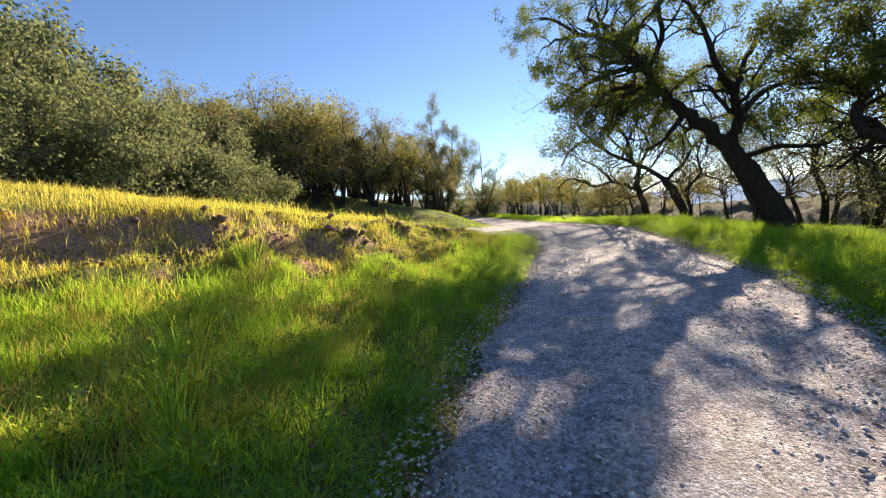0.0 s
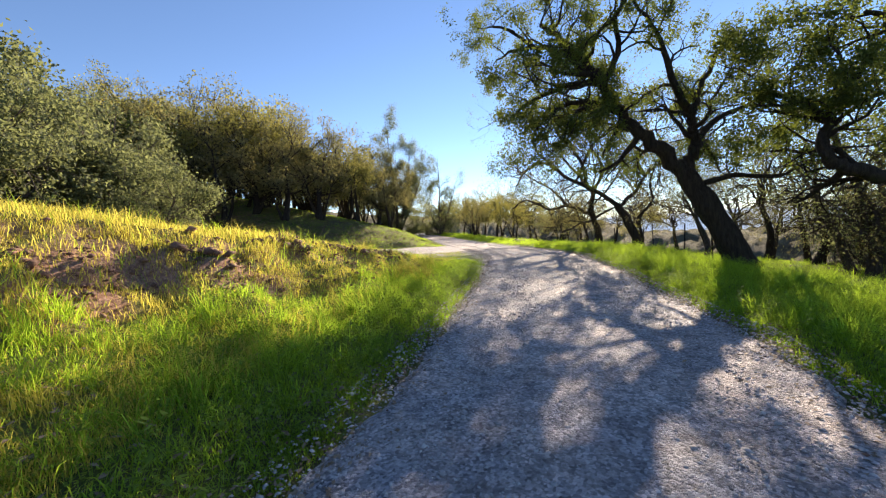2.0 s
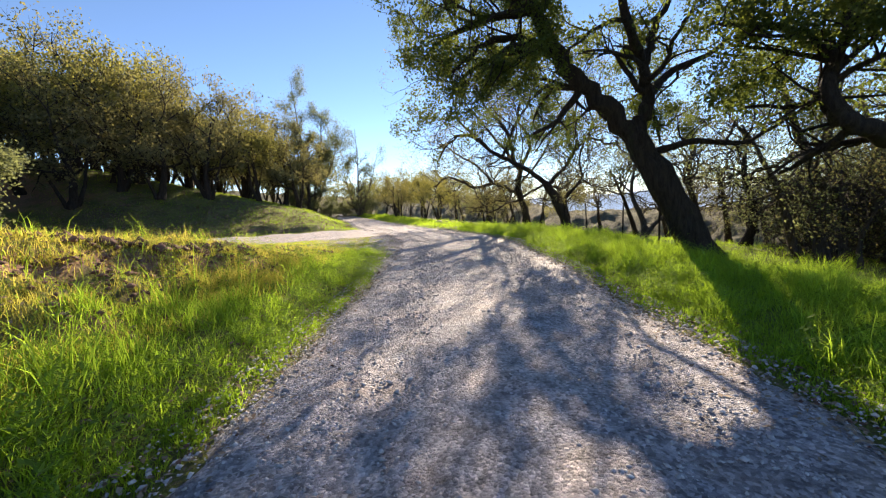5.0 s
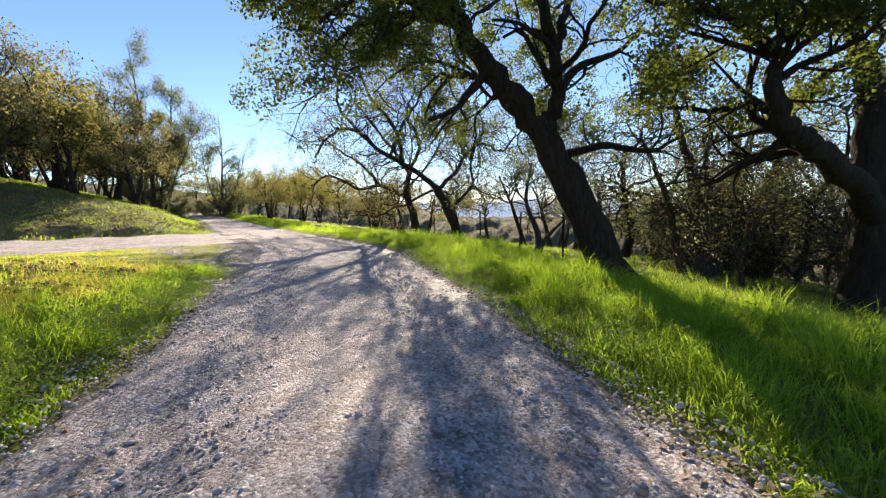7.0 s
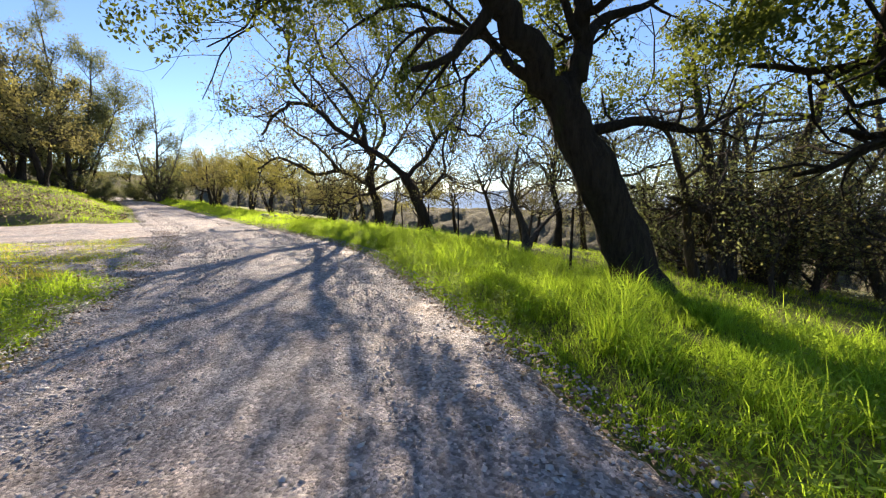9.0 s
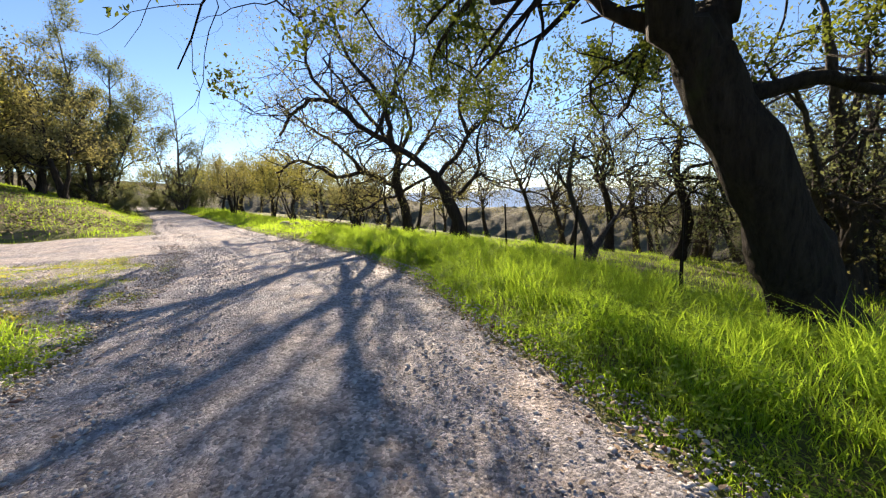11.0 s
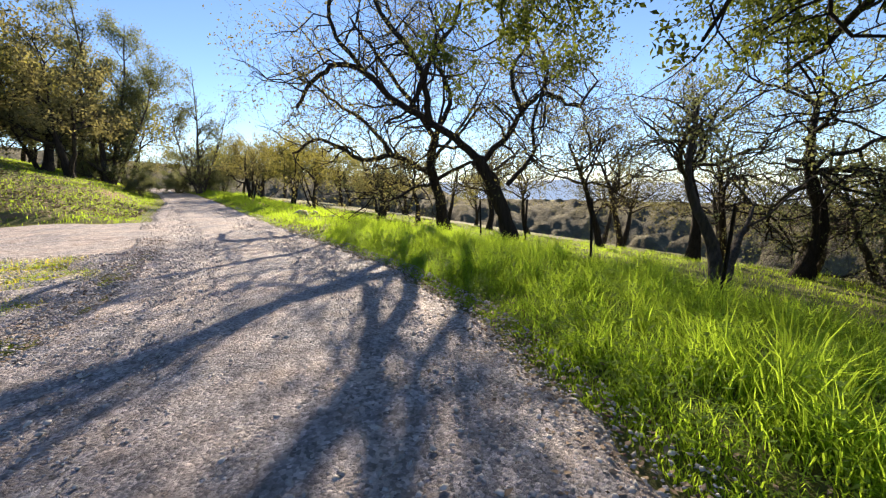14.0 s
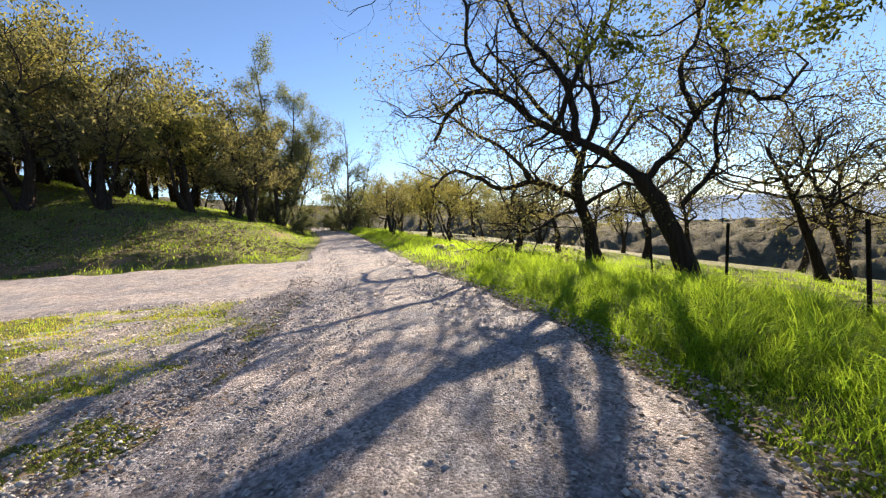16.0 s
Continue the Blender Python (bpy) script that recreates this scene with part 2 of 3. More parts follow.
# gravel spilling from the lane over the junction island, with turf breaking through
sy = np.arange(11, 25.2, .1)[:, None] + np.zeros((1, 50))
sk = np.linspace(0, 1, 50)[None, :]
reach = np.interp(sy, (11, 15, 19, 22, 25.2), (.2, .7, 2.4, 4.5, 7))
sx = edges(sy)[0] + .35 - reach * sk
patchy = np.array([[noise.noise((a * .9, b * .9, 0)) + .6 * noise.noise((a * 3.3, b * 3.3, 5)) for a, b in zip(p, q)] for p, q in zip(sx, sy)])
sz = height(sx, sy) + .02 + .06 * patchy - .09 * ease(.45, 1, sk) - .05 * ease(.12, 0, sk)
tagged(mesh_object("road_shoulder", *sheet(sx, sy, sz), GRAVEL, smooth=True), "pale gravel spilling onto the junction's turf", "road", kind="structure")


# ---- loose small things of the ground ----
rng = np.random.default_rng(7)


def on_road(x, y):
    l, r = edges(y)
    return ((x > l) & (x < r)) | (off_branch(x, y) < 3.7) & (x < r)


OCTA = np.array([(1, 0, 0), (0, 1, 0), (-1, 0, 0), (0, -1, 0), (0, 0, 1), (0, 0, -1)], float)
OCTA_F = np.array([(0, 1, 4), (1, 2, 4), (2, 3, 4), (3, 0, 4), (1, 0, 5), (2, 1, 5), (3, 2, 5), (0, 3, 5)])


def pebbles(name, x, y, size, mat, label, sink=.1):
    n = len(x)
    shape = OCTA[None] * rng.uniform(.6, 1.25, (n, 6, 1)) * (size[:, None] * np.array([1, .8, .55])[None])[:, None, :] * rng.uniform(.75, 1.3, (n, 1, 3))
    a = rng.uniform(0, 6.283, n)
    c, s = np.cos(a)[:, None], np.sin(a)[:, None]
    tip = rng.uniform(-.6, .6, (n, 1))
    vx, vy = shape[..., 0] * c - shape[..., 1] * s, shape[..., 0] * s + shape[..., 1] * c
    vz = shape[..., 2] + vx * tip * .6
    v = np.stack([vx + x[:, None], vy + y[:, None], vz + (height(x, y) + .05 + size * sink)[:, None]], -1).reshape(-1, 3)
    f = (OCTA_F[None] + 6 * np.arange(n)[:, None, None]).reshape(-1, 3)
    return tagged(mesh_object(name, v, f, mat), label, "gravel", kind="stuff")


py = np.where(rng.random(56000) < .85, rng.uniform(1.5, 26, 56000), rng.uniform(26, 40, 56000))
pl, pr = edges(py)
side = rng.random(56000)
side = np.where(rng.random(56000) < .45, np.where(side < .5, side ** 2, 1 - (1 - side) ** 2), side)
px = pl - .25 + (pr - pl + .5) * side
keep = on_road(px, py) | (rng.random(56000) < .5)
px, py = px[keep], py[keep]
pebbles("gravel", px, py, np.minimum(rng.gamma(2.6, .0038, len(px)) + .004, .034), PEBBLE, "loose grey gravel strewn over the lane")
k = 9000
iy = rng.uniform(13, 25, k)
ix = edges(iy)[0] - np.abs(rng.normal(0, 1.0, k)) * ease(12, 19, iy) * 2 + .5
pebbles("gravel", ix, iy, np.minimum(rng.gamma(2.6, .0042, k) + .004, .036), PEBBLE, "coarse loose gravel on the junction island")
k = 2600
cy = rng.uniform(1, 18.5, k)
cx = edges(cy)[0] - rng.normal(2.1, .6, k) - np.interp(cy, (-2, 2, 5, 7, 9, 11), (6, 5.2, 3.6, 1.7, .6, 0))
keep = wobble(cx, cy, 1.1) > -.1
pebbles("soil_clods", cx[keep], cy[keep], np.minimum(rng.gamma(2, .014, keep.sum()) + .01, .07), CLOD, "crumbled reddish soil clods on the bank", .2)
k = 1500
cy = rng.uniform(1.5, 18, k)
cx = edges(cy)[0] - rng.normal(3.0, .35, k) - np.interp(cy, (-2, 2, 5, 7, 9, 11), (6, 5.2, 3.6, 1.7, .6, 0))
keep = wobble(cx, cy, .8) > -.05
pebbles("soil_clods", cx[keep], cy[keep], np.minimum(rng.gamma(2.2, .03, keep.sum()) + .02, .16), CLOD, "broken reddish soil lumps along the bank's lip", .0)
k = 900
cy, pick = rng.uniform(2, 26, k), rng.random(k) < .5
l, r = edges(cy)
cx = np.where(pick, l - rng.normal(.1, .25, k), r + rng.normal(.0, .2, k))
pebbles("verge_clods", cx, cy, np.minimum(rng.gamma(2, .006, k) + .005, .03), CLOD, "small soil crumbs along the lane's edges", .2)


def blades(name, x, y, tall, wide, lean, mat, label, lift=0.0):
    """Grass: one tapered, bent blade at every place."""
    n = len(x)
    z = height(x, y) - .01 + lift
    a, b = rng.uniform(0, 6.283, n), rng.uniform(0, 6.283, n)
    sx, sy = np.cos(a) * wide / 2, np.sin(a) * wide / 2
    lx, ly = np.cos(b) * lean * tall, np.sin(b) * lean * tall
    p = np.empty((n, 5, 3))
    for i, (w, h, o) in enumerate(((-1, 0, 0), (1, 0, 0), (.8, .55, .35), (-.8, .55, .35), (0, 1, 1))):
        p[:, i, 0], p[:, i, 1], p[:, i, 2] = x + sx * w + lx * o, y + sy * w + ly * o, z + tall * h * (1 - .35 * lean * (o == 1))
    i = 5 * np.arange(n)[:, None]
    return tagged(mesh_object(name, p.reshape(-1, 3), [i + np.array([[0, 1, 2, 3]]), i + np.array([[3, 2, 4]])], mat), label, "grass", kind="stuff")


def tufts(n, per, ys, offs, rightward, radius):
    """Places of blades in tufts along one side of the lane."""
    y = rng.uniform(*ys, n)
    d = offs[0] + (offs[1] - offs[0]) * rng.random(n) ** 1.6
    l, r = edges(y)
    x = r + d if rightward else l - d
    size = rng.gamma(4, .25, n) * np.clip(.85 + .75 * wobble(x, y, .9) + .6 * wobble(x + 5, y, 2.1), .15, 2.0)
    x, y, size = np.repeat(x, per), np.repeat(y, per), np.repeat(size, per)
    x, y = x + rng.normal(0, radius, n * per), y + rng.normal(0, radius, n * per)
    keep = ~on_road(x, y)
    return x[keep], y[keep], size[keep]


def sward(name, n, per, ys, offs, rightward, radius, tall, wide, lean, mat, label, where=None):
    x, y, s = tufts(n, per, ys, offs, rightward, radius)
    if where is not None:
        k = where(x, y)
        x, y, s = x[k], y[k], s[k]
    m = len(x)
    l, r = edges(y)
    near = np.clip((x - r if rightward else l - x) / .9, .35, 1)
    return blades(name, x, y, tall * near * (.5 + .5 * s) * rng.uniform(.55, 1.2, m), wide * rng.uniform(.6, 1.3, m), lean * rng.uniform(.3, 1.6, m), mat, label)


def bank_bare(x, y):
    u = edges(y)[0] - x - np.interp(y, (-2, 2, 5, 7, 9, 11), (6, 5.2, 3.6, 1.7, .6, 0))
    return (u > .9) & (u < 3.3) & (wobble(x, y, 1.1) + .5 * wobble(x, y, 3) > .18) & (y < 20)


def not_bare(x, y):
    return ~bank_bare(x, y) | (rng.random(len(x)) < .12)


def below_bank(x, y):
    u = edges(y)[0] - x - np.interp(y, (-2, 2, 5, 7, 9, 11), (6, 5.2, 3.6, 1.7, .6, 0))
    return (u < 1.2 + .7 * wobble(x, y, .7)) | (rng.random(len(x)) < .08)


sward("verge_grass", 900, 60, (2.5, 26), (.25, 4.5), True, .09, .4, .009, .6, LUSH, "tall lush tufts standing above the verge grass")
sward("verge_grass", 4600, 20, (2.5, 26), (.0, 4.5), True, .06, .25, .0085, .75, LUSH, "lush bright green grass along the lane")
sward("verge_grass", 3400, 15, (2, 45), (3.5, 14), True, .16, .2, .010, .7, LUSH, "tall green meadow grass under the oaks")
sward("verge_grass", 1500, 14, (24, 60), (.1, 5), True, .2, .3, .016, .4, LUSH, "green grass bordering the lane further on")
sward("bank_grass", 700, 50, (.5, 18), (.2, 5.5), False, .09, .38, .008, .6, LUSH, "tall green tufts below the soil bank", below_bank)
sward("bank_grass", 3400, 24, (.5, 18), (.05, 5.5), False, .06, .24, .0075, .8, LUSH, "shaded green grass below the soil bank", below_bank)
sward("bank_grass", 8500, 15, (2, 18.5), (1.2, 9.5), False, .09, .17, .0075, .45, DRYGRASS, "golden sunlit grass growing on the bank", not_bare)
sward("bank_grass", 2600, 12, (2, 18.5), (3.5, 14), False, .25, .16, .012, .4, DRYGRASS, "short golden green grass above the bank")
sward("island_grass", 2600, 12, (16.5, 25), (.0, 7), False, .1, .075, .007, .6, LUSH, "thin short grass on the gravelly junction island")
sward("island_grass", 5200, 11, (11, 25), (.1, 6), False, .13, .07, .007, .7, DRYGRASS, "pale yellow-green grass thinly covering the island")
sward("hill_grass", 3200, 10, (32, 62), (.2, 22), False, .3, .14, .02, .4, LUSH, "short meadow grass under the hillside trees")


def weeds(name, n, ys, offs, rightward, label):
    """Broad-leaved plants: rosettes of pointed leaves."""
    x, y, s = tufts(n, 1, ys, offs, rightward, .1)
    k = not_bare(x, y) & ((edges(y)[0] - x > .12) | (x - edges(y)[1] > .12))
    x, y, s = x[k], y[k], np.minimum(s[k], 1.5)
    per = 22
    x, y, s = np.repeat(x, per), np.repeat(y, per), np.repeat(s, per)
    m = len(x)
    x, y = x + rng.normal(0, .05, m), y + rng.normal(0, .05, m)
    a, up = rng.uniform(0, 6.283, m), rng.uniform(.02, .27, m) * s
    size, tilt = rng.uniform(.014, .034, m) * (.5 + s * .5), rng.uniform(-.2, .7, m)
    ox, oy = np.cos(a), np.sin(a)
    z = height(x, y) + up
    q = np.empty((m, 4, 3))
    for i, (d, w) in enumerate(((.1, 0), (.9, .32), (1.7, 0), (.9, -.32))):
        q[:, i, 0] = x + (ox * d - oy * w) * size
        q[:, i, 1] = y + (oy * d + ox * w) * size
        q[:, i, 2] = z + tilt * d * size - abs(w) * .25 * size
    return tagged(mesh_object(name, q.reshape(-1, 3), np.arange(4 * m).reshape(-1, 4), WEED), label, "weeds", kind="stuff")


weeds("weeds", 3800, (.5, 17), (.1, 3.2), False, "low broad-leaved weeds among the bank grass")
weeds("weeds", 3400, (3, 24), (.2, 4.5), True, "leafy green weeds among the verge grass")



def litter(name, x, y, size, mat, label):
    """Fallen leaves and chaff lying flat."""
    n = len(x)
    a, t = rng.uniform(0, 6.283, n), rng.uniform(-.5, .5, (n, 2))
    q = np.empty((n, 4, 3))
    z = height(x, y) + .055
    for i, (d, w) in enumerate(((-1, 0), (0, .5), (1, 0), (0, -.5))):
        ox, oy = (np.cos(a) * d - np.sin(a) * w) * size, (np.sin(a) * d + np.cos(a) * w) * size
        q[:, i] = np.stack([x + ox, y + oy, z + (ox * t[:, 0] + oy * t[:, 1]) + abs(w) * .3 * size], 1)
    return tagged(mesh_object(name, q.reshape(-1, 3), np.arange(4 * n).reshape(-1, 4), mat), label, "leaf litter", kind="stuff")


k = 9000
ly = rng.uniform(2, 27, k)
ll, lr = edges(ly)
lx = np.where(rng.random(k) < .6, lr + rng.normal(-.12, .28, k), ll + rng.normal(.05, .25, k))
litter("leaf_litter", lx, ly, rng.uniform(.01, .035, k), LITTER, "dry brown leaf litter along the lane's edges")
k = 5000
ly = rng.uniform(2, 20, k)
litter("leaf_litter", edges(ly)[0] - rng.uniform(.2, 3.5, k), ly, rng.uniform(.012, .04, k), LITTER, "pale dry leaves scattered on the bank")

k = 12000
hx = rng.uniform(-16, 4, k)
litter("leaf_litter", hx, np.interp(hx, BRANCH_X, BRANCH_Y) + 4.2 + rng.gamma(2, 2.4, k), rng.uniform(.03, .09, k), LITTER, "brown leaf litter on the shaded hillside")


# ---- trees ----
def tube(path, radii, sides):
    """Corners and faces of a tapered, closed limb along a path."""
    p, r = np.asarray(path, float), np.asarray(radii, float)
    n = len(p)
    d = np.gradient(p, axis=0)
    d /= np.linalg.norm(d, axis=1)[:, None] + 1e-9
    ref = np.where(np.abs(d[:, 2:3]) > .95, np.array([[1., 0, 0]]), np.array([[0, 0, 1.]]))
    e1 = np.cross(d, ref)
    e1 /= np.linalg.norm(e1, axis=1)[:, None] + 1e-9
    for i in range(1, n):
        e1[i] = e1[i - 1] - d[i] * np.dot(e1[i - 1], d[i])
        e1[i] /= np.linalg.norm(e1[i]) + 1e-9
    e2 = np.cross(d, e1)
    a = np.arange(sides) * 2 * np.pi / sides
    v = p[:, None] + (np.cos(a)[None, :, None] * e1[:, None] + np.sin(a)[None, :, None] * e2[:, None]) * r[:, None, None]
    i = np.arange(n * sides).reshape(n, sides)
    j = np.roll(i, -1, 1)
    f = np.stack([i[:-1].ravel(), j[:-1].ravel(), j[1:].ravel(), i[1:].ravel()], 1)
    tip = np.stack([i[-1], j[-1], np.full(sides, n * sides)], 1)
    return np.vstack([v.reshape(-1, 3), p[-1] + d[-1] * r[-1] * .6]), f, tip


class Wood:
    """Gathers limbs for one mesh."""
    def __init__(self):
        self.v, self.f, self.t, self.n = [], [], [], 0

    def add(self, path, radii, sides):
        v, f, t = tube(path, radii, sides)
        self.v.append(v), self.f.append(f + self.n), self.t.append(t + self.n)
        self.n += len(v)

    def make(self, name, mat, parent):
        return mesh_object(name, np.vstack(self.v), [np.vstack(self.f), np.vstack(self.t)], mat, parent, True)


def smooth_path(points, steps, rg, rough):
    """A rounded, slightly gnarled line through a few points."""
    p = np.asarray(points, float)
    p = np.vstack([2 * p[0] - p[1], p, 2 * p[-1] - p[-2]])
    out = []
    for i in range(1, len(p) - 2):
        for k in np.linspace(0, 1, steps, endpoint=False):
            a, b, c, d = p[i - 1:i + 3]
            out.append(.5 * (2 * b + (c - a) * k + (2 * a - 5 * b + 4 * c - d) * k * k + (3 * b - a - 3 * c + d) * k ** 3))
    out = np.array(out + [p[-2]])
    out[1:] += rg.normal(0, rough, (len(out) - 1, 3))
    return out


def grow(rg, start, way, length, radius, level, style, wood, tips, lift):
    """A crooked limb with its side limbs."""
    seg = max(4, int(length / style["step"][min(level, 3)]))
    p, d = np.array(start, float), np.array(way, float)
    path = [p.copy()]
    for i in range(seg):
        d = d + rg.normal(0, style["twist"], 3) + np.array([0, 0, lift * style["rise"]])
        d /= np.linalg.norm(d)
        p = p + d * length / seg
        path.append(p.copy())
    path = np.array(path)
    radii = radius * np.linspace(1, .35, len(path))
    if level < style['levels'] or rg.random() < style['twigs']:
        wood[min(level, 2)].add(path, radii, (8, 5, 3, 3)[min(level, 3)])
    if level >= style["levels"]:
        tips.append(path)
        return
    kids = style["kids"][min(level, len(style["kids"]) - 1)]
    for i in range(kids):
        at = (i + rg.uniform(.3, 1.0)) / kids
        at = .25 + .75 * at if level else .35 + .65 * at
        j = min(len(path) - 1, max(1, int(at * (len(path) - 1))))
        along = path[j] - path[j - 1]
        along /= np.linalg.norm(along)
        out = rg.normal(0, 1, 3)
        out -= along * out.dot(along)
        out /= np.linalg.norm(out)
        way2 = along * style["keep"] + out * style["open"]
        grow(rg, path[j], way2 / np.linalg.norm(way2), length * style["shrink"] * rg.uniform(.7, 1.2), radii[j] * (.72, .58, .42)[min(level, 2)], level + 1, style, wood, tips, lift)


def leaves(rg, tips, per, size, scatter, patch, gap):
    """Small folded leaves round the twigs, in clumps with gaps between."""
    tips = [t for t in tips if noise.noise(Vector(t[-1]) * patch) > gap] or tips
    c = np.concatenate([t[np.maximum(1, rg.integers(len(t) // 3, len(t), per))] for t in tips])
    n = len(c)
    c = c + rg.normal(0, scatter, (n, 3))
    a = rg.normal(0, 1, (n, 3))
    a /= np.linalg.norm(a, axis=1)[:, None]
    b = np.cross(a, rg.normal(0, 1, (n, 3)))
    b /= np.linalg.norm(b, axis=1)[:, None]
    s = (size * rg.uniform(.6, 1.4, n))[:, None]
    fold = np.cross(a, b) * .25
    v = np.stack([c - a * s, c + (b * .55 + fold) * s, c + a * s, c + (-b * .55 + fold) * s], 1).reshape(-1, 3)
    i = 4 * np.arange(n)[:, None]
    return v, [np.vstack([i + np.array([[0, 1, 2]]), i + np.array([[0, 2, 3]])])]


THIN = dict(low=.5, step=(.4, .35, .3, .25), twist=.28, rise=.03, levels=3, kids=(4, 4, 3), twigs=.7, keep=.75, open=.75, shrink=.62)
DENSE = dict(low=.55, step=(.35, .3, .22, .18), twist=.4, rise=.02, levels=3, kids=(5, 5, 5), twigs=.8, keep=.75, open=.75, shrink=.64)
OAK = dict(low=.55, step=(.35, .3, .25, .2), twist=.33, rise=.03, levels=3, kids=(5, 4, 4), twigs=.55, keep=.75, open=.75, shrink=.62)
BUSHY = dict(low=.5, step=(.6, .5, .45, .4), twist=.18, rise=.03, levels=2, kids=(6, 6), twigs=.3, keep=.7, open=.8, shrink=.6)
UPRIGHT = dict(low=.12, step=(.8, .6, .5, .4), twist=.08, rise=.07, levels=2, kids=(8, 5), twigs=.8, keep=.8, open=.6, shrink=.4)


def tree(name, seed, trunk, girth, limbs, style, foliage, bark, per, size, scatter, label, place=(0, 0, 0), turn=0, lift=1.0, extra=(), big=1.0, thick=False, patch=.8, gap=-.06, clear=0.0):
    """trunk: points of its line; girth: its radii at foot and top; limbs: (points, radius) of the great limbs, or a number of free ones with their length."""
    rg = np.random.default_rng(seed)
    root = new(name)
    wood, tips = [Wood(), Wood(), Wood()], []
    stem = Wood()
    line = smooth_path(trunk, 5, rg, girth[0] * .06)
    radii = np.linspace(girth[0], girth[1] * (.35 if isinstance(limbs, tuple) else 1), len(line))
    radii[0] *= 1.35
    radii[1] *= 1.12
    stem.add(line, radii, 22 if girth[0] > .3 else 12)
    if girth[0] > .2:
        away = np.array([[noise.noise(Vector(p) * 2.4 + Vector((k * 9, seed, 0))) + .6 * noise.noise(Vector((p[0] * 9, p[1] * 9, p[2] * 2.2 + k * 5))) for k in range(3)] for p in stem.v[0]])
        stem.v[0] = stem.v[0] + away * girth[0] * .22
    stem.make("trunk", bark, root)
    for x in extra:
        w = Wood()
        w.add(smooth_path(x[0], 5, rg, .02), np.linspace(x[1], x[1] * .18, 5 * (len(x[0]) - 1) + 1), 10)
        w.make("trunk", bark, root)
    if isinstance(limbs, tuple):
        count, length = limbs
        free = []
        ends = [(line, radii)] + [(smooth_path(x[0], 5, rg, .02), np.linspace(x[1] * .8, x[1] * .25, 5 * (len(x[0]) - 1) + 1)) for x in extra]
        for i in range(count):
            ln, rd = ends[i % len(ends)]
            j = int(len(ln) * rg.uniform(style['low'], 1)) - 1
            a = i * 2.4 + rg.uniform(-.4, .4)
            way = np.array([math.cos(a), math.sin(a), rg.uniform(.15, 1.0) * lift])
            free.append((ln[j], way / np.linalg.norm(way), length * rg.uniform(.75, 1.2), rd[j] * .6))
        for start, way, ln, rd in free:
            grow(rg, start, way, ln, rd, 0, style, wood, tips, lift)
        tagged(wood[0].make("limbwork", bark, root), kind="stuff")
    else:
        for points, radius in limbs:
            w = Wood()
            ln = smooth_path(points, 5, rg, radius * .18)
            rd = np.linspace(radius * (.68 if thick else 1), radius * .25, len(ln))
            w.add(ln, rd, 9)
            w.make("limb", bark, root)
            for j in range(3 if thick else int(len(ln) * .3), len(ln), 1 if thick else 2):
                along = ln[j] - ln[j - 1]
                along /= np.linalg.norm(along)
                out = rg.normal(0, 1, 3) + np.array([0, 0, .25])
                out -= along * out.dot(along)
                out /= np.linalg.norm(out)
                grow(rg, ln[j], (along * .5 + out) / np.linalg.norm(along * .5 + out), rg.uniform(1.3, 2.3), max(.02, rd[j] * (.42 if thick else .55)), 1, style, wood, tips, lift)
    if wood[1].n:
        tagged(wood[1].make("branchwork", bark, root), kind="stuff")
    if wood[2].n:
        tagged(wood[2].make("twigwork", bark, root), kind="stuff")
    tips = [k for k in tips if k[-1][2] > clear]
    if per:
        cv, cf = leaves(rg, tips, per, size, scatter, patch, gap)
        tagged(mesh_object("crown", cv, cf, foliage, root), kind="stuff")
    tagged(root, label, "tree")
    root.matrix_world = pose(*place, 0, 0, turn)
    root.scale = (big, big, big)
    return root


def foot(x, y, sink=.12):
    return (x, y, float(height(x, y)) - sink)


